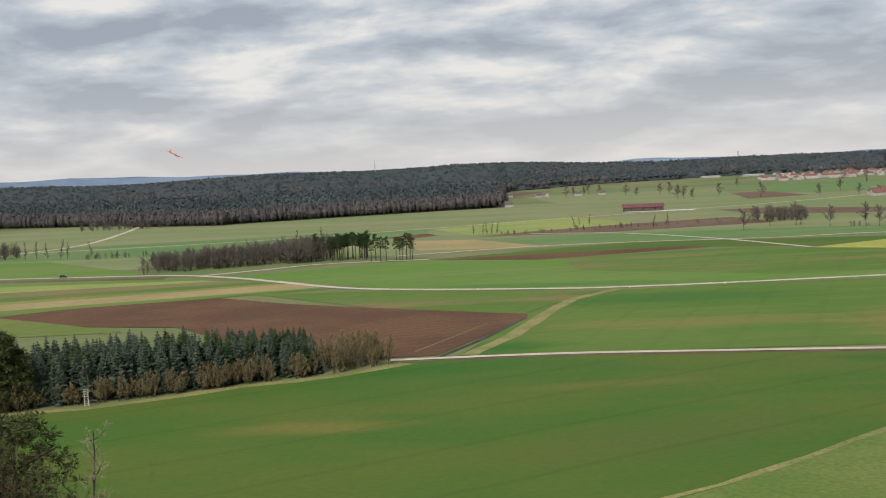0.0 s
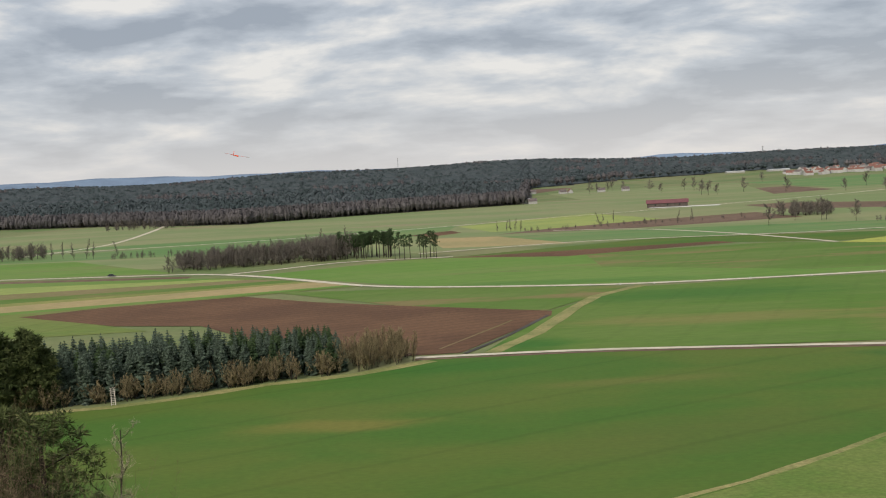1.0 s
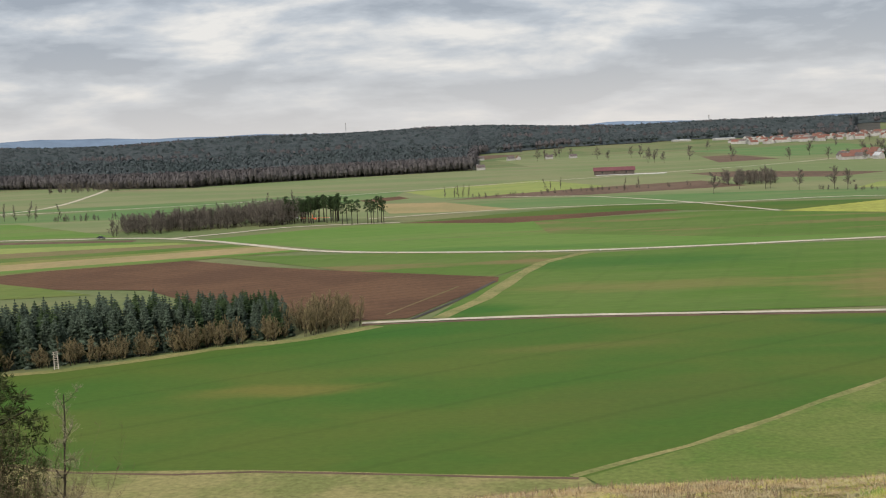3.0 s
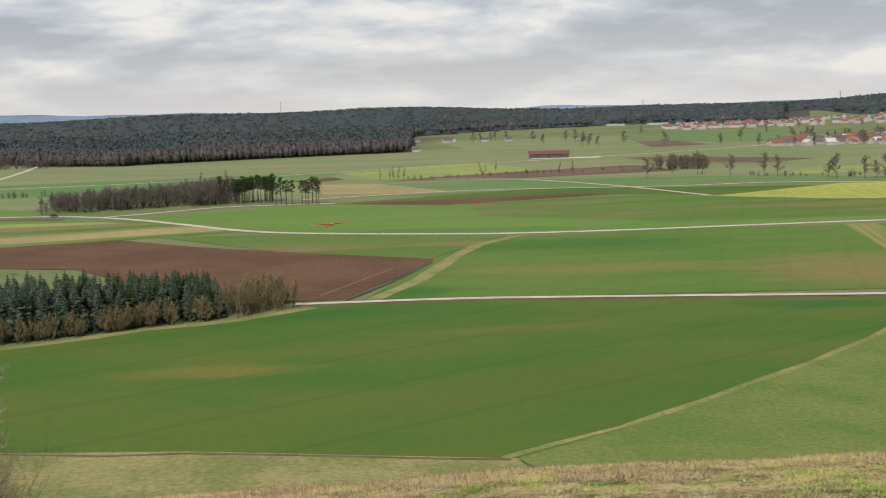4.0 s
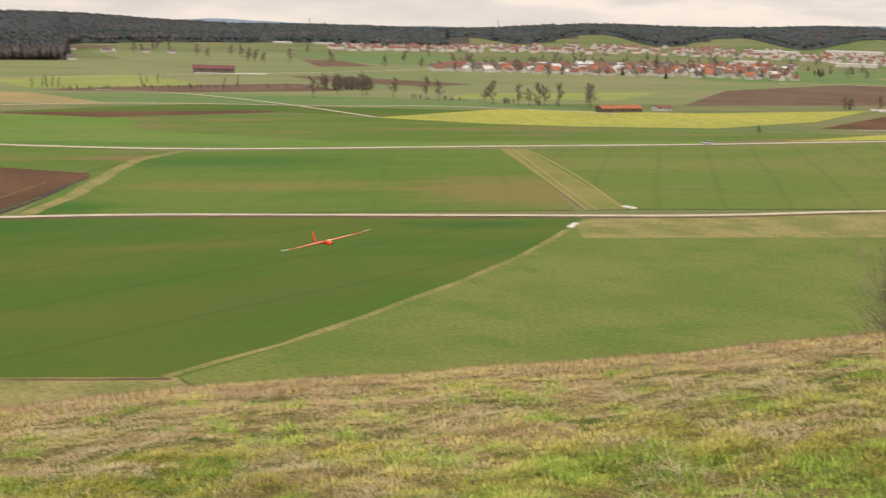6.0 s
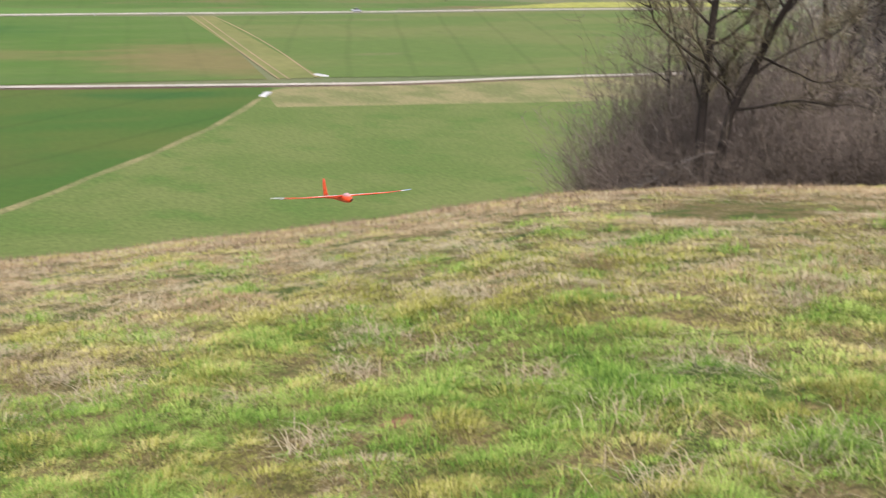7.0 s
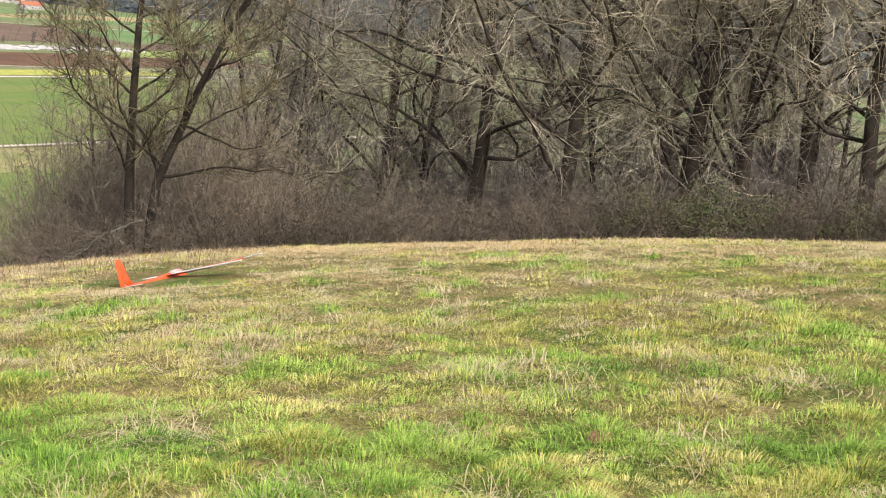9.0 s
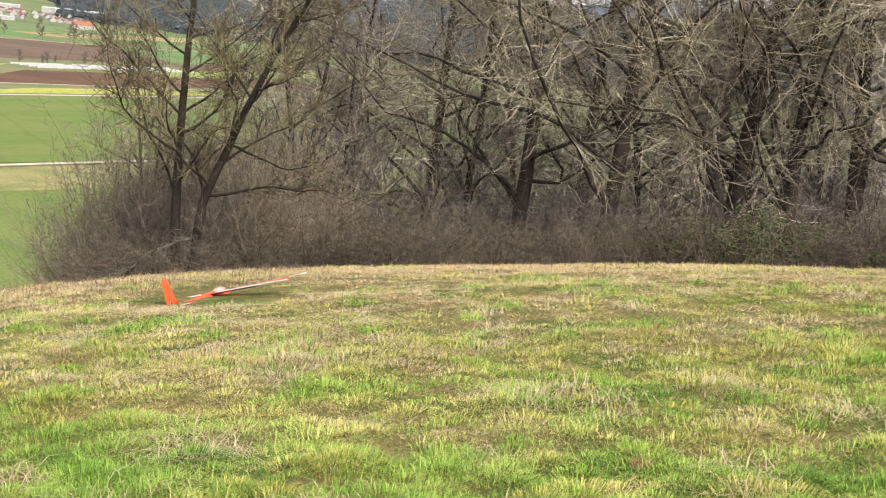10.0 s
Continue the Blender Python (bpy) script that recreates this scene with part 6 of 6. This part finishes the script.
def tussocks(r0, r1, a0, a1, per_metre, each, spread, tall, seed):
    """Grass in tussocks: blades lean out from the middle of each, which is green, yellow, pale or brown as a whole."""
    g = np.random.default_rng(seed)
    n = int(per_metre * (r1 * r1 - r0 * r0) * math.radians(a1 - a0) / 2)
    r = np.sqrt(g.uniform(r0 * r0, r1 * r1, n))
    a = np.radians(g.uniform(a0, a1, n))
    cx, cy = r * np.sin(a), r * np.cos(a)
    size = np.exp(g.normal(-0.1, 0.6, n)).clip(0.3, 2.2)
    dry = 0.34 * patchy(cx, cy, 0.55, 0.4) + 0.34 * patchy(cx, cy, 2.3, 2.0) + 0.34 * g.random(n) + 0.24 * smooth(r, 5.0, 9.5) - 0.09 + 0.20 * smooth(r, 8.5, 15) + 0.02 * (1 - smooth(np.degrees(a), 28, 48)) - 0.06 * smooth(np.degrees(a), 62, 84)
    for lo, hi, key, name, label, kind in ((-9, 0.50, "tuft_green", "green_tussocks", "fresh green grass tussocks on the hilltop", "grass"), (0.50, 0.72, "tuft_lime", "yellow_green_tussocks", "yellow green grass tussocks on the hilltop", "grass"), (0.72, 0.88, "straw", "pale_tussocks", "pale dead grass tussocks on the hilltop", "dry grass"), (0.88, 9, "tuft_brown", "brown_tussocks", "brown matted grass tussocks on the hilltop", "dry grass")):
        pick = np.nonzero((dry >= lo) & (dry < hi))[0]
        k = np.repeat(pick, (each * size[pick] ** 1.3).astype(int) + 3)
        m = len(k)
        if not m:
            continue
        q, w = np.sqrt(g.random(m)), g.uniform(0, 2 * np.pi, m)
        rad = spread * size[k] * (1.35 if hi > 0.8 else 1.0)
        x, y = cx[k] + q * rad * np.cos(w), cy[k] + q * rad * np.sin(w)
        high = tall * size[k] ** 0.8 * (1 - 0.55 * q * q) * g.uniform(0.55, 1.25, m) * (0.92 if hi > 0.8 else 1.0)
        du, dv = (x - 10.6) * 0.98 + (y - 9.6) * 0.17, -(x - 10.6) * 0.17 + (y - 9.6) * 0.98
        pressed = (1 - smooth(np.abs(du), 0.9, 1.6)) * (1 - smooth(np.abs(dv + 0.4), 0.8, 1.6))
        high *= 1 - 0.7 * pressed
        out = (0.5 + 1.0 * q) * (1.08 if hi > 0.8 else 1.0)
        lx, ly = np.cos(w) * out + g.normal(0.10, 0.32, m), np.sin(w) * out + g.normal(-0.12, 0.32, m)
        bend = np.hypot(lx, ly)
        rr = np.hypot(x, y)
        wide = (0.0006 + 0.00016 * rr) * g.uniform(0.6, 1.3, m)
        base = np.c_[x, y, land(x, y) - 0.008 + 0.022 * size[k] * (1 - q * q) * (1 - pressed)]
        mid = base + np.c_[lx * high * 0.30, ly * high * 0.30, high * 0.62 * np.clip(1.05 - 0.25 * bend, 0.2, 1)]
        tip = base + np.c_[lx * high * 0.95, ly * high * 0.95, high * np.clip(1.05 - 0.60 * bend, 0.10, 1)]
        t = w + g.uniform(0.6, 2.4, m)
        side = np.c_[np.cos(t) * wide, np.sin(t) * wide, np.zeros(m)]
        if r0 > 9:  # one thin triangle is enough farther off
            V = np.stack([base - side * 1.3, base + side * 1.3, tip], axis=1).reshape(-1, 3)
            me = bpy.data.meshes.new(name)
            me.from_pydata(V.tolist(), [], (np.arange(m)[:, None] * 3 + np.array([0, 1, 2])).tolist())
            me.materials.append(M[key])
            tagged(new(name, me), label, kind, kind="stuff")
            continue
        V = np.stack([base - side, base + side, mid + side * 0.85, mid - side * 0.85, tip], axis=1).reshape(-1, 3)
        i = np.arange(m)[:, None] * 5
        loops = np.concatenate([i + np.array([0, 1, 2, 3]), i + np.array([3, 2, 4])], axis=1).ravel()
        me = bpy.data.meshes.new(name)
        me.vertices.add(len(V))
        me.vertices.foreach_set("co", V.ravel())
        me.loops.add(len(loops))
        me.loops.foreach_set("vertex_index", loops)
        me.polygons.add(2 * m)
        me.polygons.foreach_set("loop_start", (np.arange(m)[:, None] * 7 + np.array([0, 4])).ravel())
        me.materials.append(M[key])
        me.update(calc_edges=True)
        tagged(new(name, me), label, kind, kind="stuff")


tussocks(2.3, 5.6, -2, 90, 72, 120, 0.095, 0.048, 21)
tussocks(5.6, 9.5, -4, 91, 62, 62, 0.115, 0.046, 22)
tussocks(9.5, 24, -10, 91, 34, 40, 0.150, 0.050, 23)


def build_clumps():
    rnd = random.Random(12)
    straw, weeds, green = [], [], []
    flat = [(*polar(rnd.uniform(0, 90), rnd.uniform(4, 14)), rnd.uniform(0.7, 1.6)) for _ in range(46)] + [(*polar(78, 6.9), 2.0), (*polar(56, 10.2), 2.4), (*polar(51, 9.6), 2.0)]
    for _ in range(60):
        a, r = rnd.uniform(0, 90), rnd.uniform(3.6, 15)
        straw.append((*polar(a, r), rnd.uniform(0.5, 1.1)))
    for a, r, s in ((48.6, 5.9, 1.5), (67.5, 6.7, 1.5), (62.5, 6.9, 1.2), (74.5, 5.4, 1.2), (44.5, 5.0, 1.6), (52, 4.5, 1.3), (79, 6.8, 1.3), (65, 4.6, 1.2)):
        straw.append((*polar(a, r), s))
    for _ in range(200):
        a, r = rnd.uniform(0, 90), rnd.uniform(3.4, 15)
        green.append((*polar(a, r), rnd.uniform(0.5, 1.2)))
    for _ in range(620):
        a = rnd.uniform(-8, 52)
        weeds.append((*polar(a, rnd.uniform(14, 24)), rnd.uniform(0.5, 1.2)))
    for _ in range(60):
        weeds.append((*polar(rnd.uniform(38, 90), rnd.uniform(11, 23)), rnd.uniform(0.4, 0.9)))
    blade_mesh("straw_tufts", M["straw"], "pale dead grass tufts on the hilltop", 1, 3, clump_pick(straw, 0.10, 110), lambda r, x, y, g: g.uniform(0.06, 0.20, len(r)), flat=0.5, width=0.9, kind="dry grass")
    blade_mesh("flattened_grass", M["straw"], "patches of pale flattened grass on the hilltop", 1, 7, clump_pick(flat, 0.16, 260), lambda r, x, y, g: g.uniform(0.03, 0.10, len(r)), flat=1.2, width=0.8, kind="dry grass")
    blade_mesh("grass_tussocks", M["tuft_green"], "deep green grass tussocks on the hilltop", 1, 4, clump_pick(green, 0.10, 150), lambda r, x, y, g: g.uniform(0.05, 0.16, len(r)), flat=0.1, width=0.7, kind="grass")
    blade_mesh("dry_weeds", M["weeds"], "brown dry weed stems along the brow of the hill", 1, 5, clump_pick(weeds, 0.3, 26), lambda r, x, y, g: g.uniform(0.06, 0.22, len(r)), flat=-0.1, width=0.5, kind="weeds")


build_clumps()


def marker_posts():
    """White roadside posts along the valley road."""
    def make():
        root = tagged(new("marker_post"), "white roadside marker post", "post")
        bm = bmesh.new()
        box(bm, 0, 0, 0.5, 0.14, 0.12, 1.0, None, 0.02)
        part("shaft", bm, M["white_foam"], root)
        bm = bmesh.new()
        box(bm, 0, 0, 0.82, 0.145, 0.125, 0.18, None, 0.01)
        part("band", bm, M["black_foam"], root)
        return root
    K = Kind([make])
    for i in range(14):
        p = along(MID_ROAD[6:12], i / 13)
        K.place(0, at(p.x, p.y - 3.4), group="marker posts")


marker_posts()


def soil_patch(az, r, size, seed):
    rnd = random.Random(seed)
    cx, cy = polar(az, r)
    V, F = [], []
    n = 18
    for k, (q, z) in enumerate(((0.0, 0.022), (0.55, 0.016), (1.0, -0.02))):
        for i in range(n):
            a = 2 * math.pi * i / n
            x, y = cx + size * q * rnd.uniform(0.75, 1.2) * math.cos(a), cy + 0.6 * size * q * rnd.uniform(0.75, 1.2) * math.sin(a)
            V.append((x, y, float(land(x, y)) + z + rnd.uniform(-0.008, 0.008)))
    for k in range(2):
        for i in range(n):
            j = (i + 1) % n
            F.append((k * n + i, (k + 1) * n + i, (k + 1) * n + j, k * n + j))
    return tagged(mesh_object("molehill", V, F, M["bare_soil"]), "low heap of reddish bare soil in the grass", "soil heap")


for az_, r_, size_, k_ in ((56.5, 3.5, 0.10, 1), (62, 4.4, 0.12, 2), (33, 5.2, 0.14, 3), (70, 5.6, 0.13, 4), (46, 7.5, 0.14, 5)):
    soil_patch(az_, r_, size_, k_)


# ---- what moves ----
FLIGHT = [
    (0, -24.76, 113.75, 2.31, -27, -22, -17),
    (0.4, -23.12, 109.11, 1.74, -62, -6, -21),
    (0.8, -20.66, 104.67, 1.85, -58, -3, -16),
    (1.2, -17.79, 100.28, 1.74, -63, -6, -9),
    (1.6, -14.88, 95.90, 0.37, -68, -7, 2),
    (2, -12.19, 91.62, -1.75, -70, -3, 22),
    (2.2, -11.15, 89.57, -2.79, -73, -2, 20),
    (3.3, -5.57, 80.66, -6.23, -71, 4, -8),
    (3.5, -4.45, 77.17, -6.33, -76, 7, -7),
    (3.8, -2.52, 71.54, -6.31, -77, 9, -4),
    (4.1, -0.69, 65.17, -6.04, -62, 13, 1),
    (4.4, 0.95, 58.37, -5.44, -55, 11, -3),
    (4.6, 1.93, 53.83, -5.00, -56, 7, -3),
    (4.8, 2.78, 49.35, -4.61, -61, 2, 6),
    (5, 3.70, 45.03, -4.45, -62, -2, 12),
    (5.2, 4.48, 40.89, -4.53, -62, -3, 13),
    (6.3, 8.84, 26.75, -5.83, -92, 16, 12),
    (6.5, 9.28, 23.90, -5.53, -95, 12, 18),
    (6.7, 9.56, 21.14, -5.23, -96, 8, 20),
    (6.9, 9.91, 18.69, -5.02, -98, 9, 8),
    (7, 10.17, 17.64, -4.98, -97, 13, -0),
    (7.1, 10.56, 16.64, -4.92, -92, 17, -6),
    (7.2, 10.56, 15.57, -4.83, -90, 20, -8),
    (7.3, 10.00, 13.30, -4.17, -57, 17, -6),
    (7.4, 9.60, 11.50, -3.66, -32, 10, -8),
    (7.5, 9.68, 10.52, -3.46, -9, 4, -11),
    (8, 10.74, 9.59, -3.36, 13, -6, -11),
    (8.3, 10.54, 9.37, -3.31, 12, -5, -12),
    (8.5, 10.69, 9.37, -3.36, 6, -2, -19),
    (9, 10.68, 9.40, -3.33, 8, -1, -19),
    (9.5, 10.68, 9.41, -3.31, 9, 0, -19),
    (10, 10.68, 9.41, -3.30, 10, 0, -19),
]


def along_road(t, t0, x0, speed, pts):
    """A car's pose t seconds on: it keeps to the road's line."""
    x = x0 + speed * (t - t0)
    xs, ys = [p[0] for p in pts], [p[1] for p in pts]
    y, y2 = np.interp(x, xs, ys), np.interp(x + math.copysign(8, speed), xs, ys)
    head = math.degrees(math.atan2(y2 - y, math.copysign(8, speed)))
    return pose(x, float(y), LEVEL[0] + 0.01, 0, 0, head)


REST = EYE - 3.30 - float(land(10.68, 9.41))  # the glider's height over the turf where it lies


def motions():
    walk(plane, [(t, pose(x, y, max(EYE + z, float(land(x, y)) + REST), roll, -pitch, head)) for t, x, y, z, head, pitch, roll in FLIGHT])
    walk(car_a, [(t, along_road(t, 0.0, -208, 13.4, MID_ROAD)) for t in (0, 1, 2, 3, 4, 5, 6, 7, 8, 9, 10)])
    walk(car_b, [(t, along_road(t, 6.3, 294, -21.0, MID_ROAD)) for t in (0, 1, 2, 3, 4, 5, 6, 7, 8, 9, 10)])


motions()
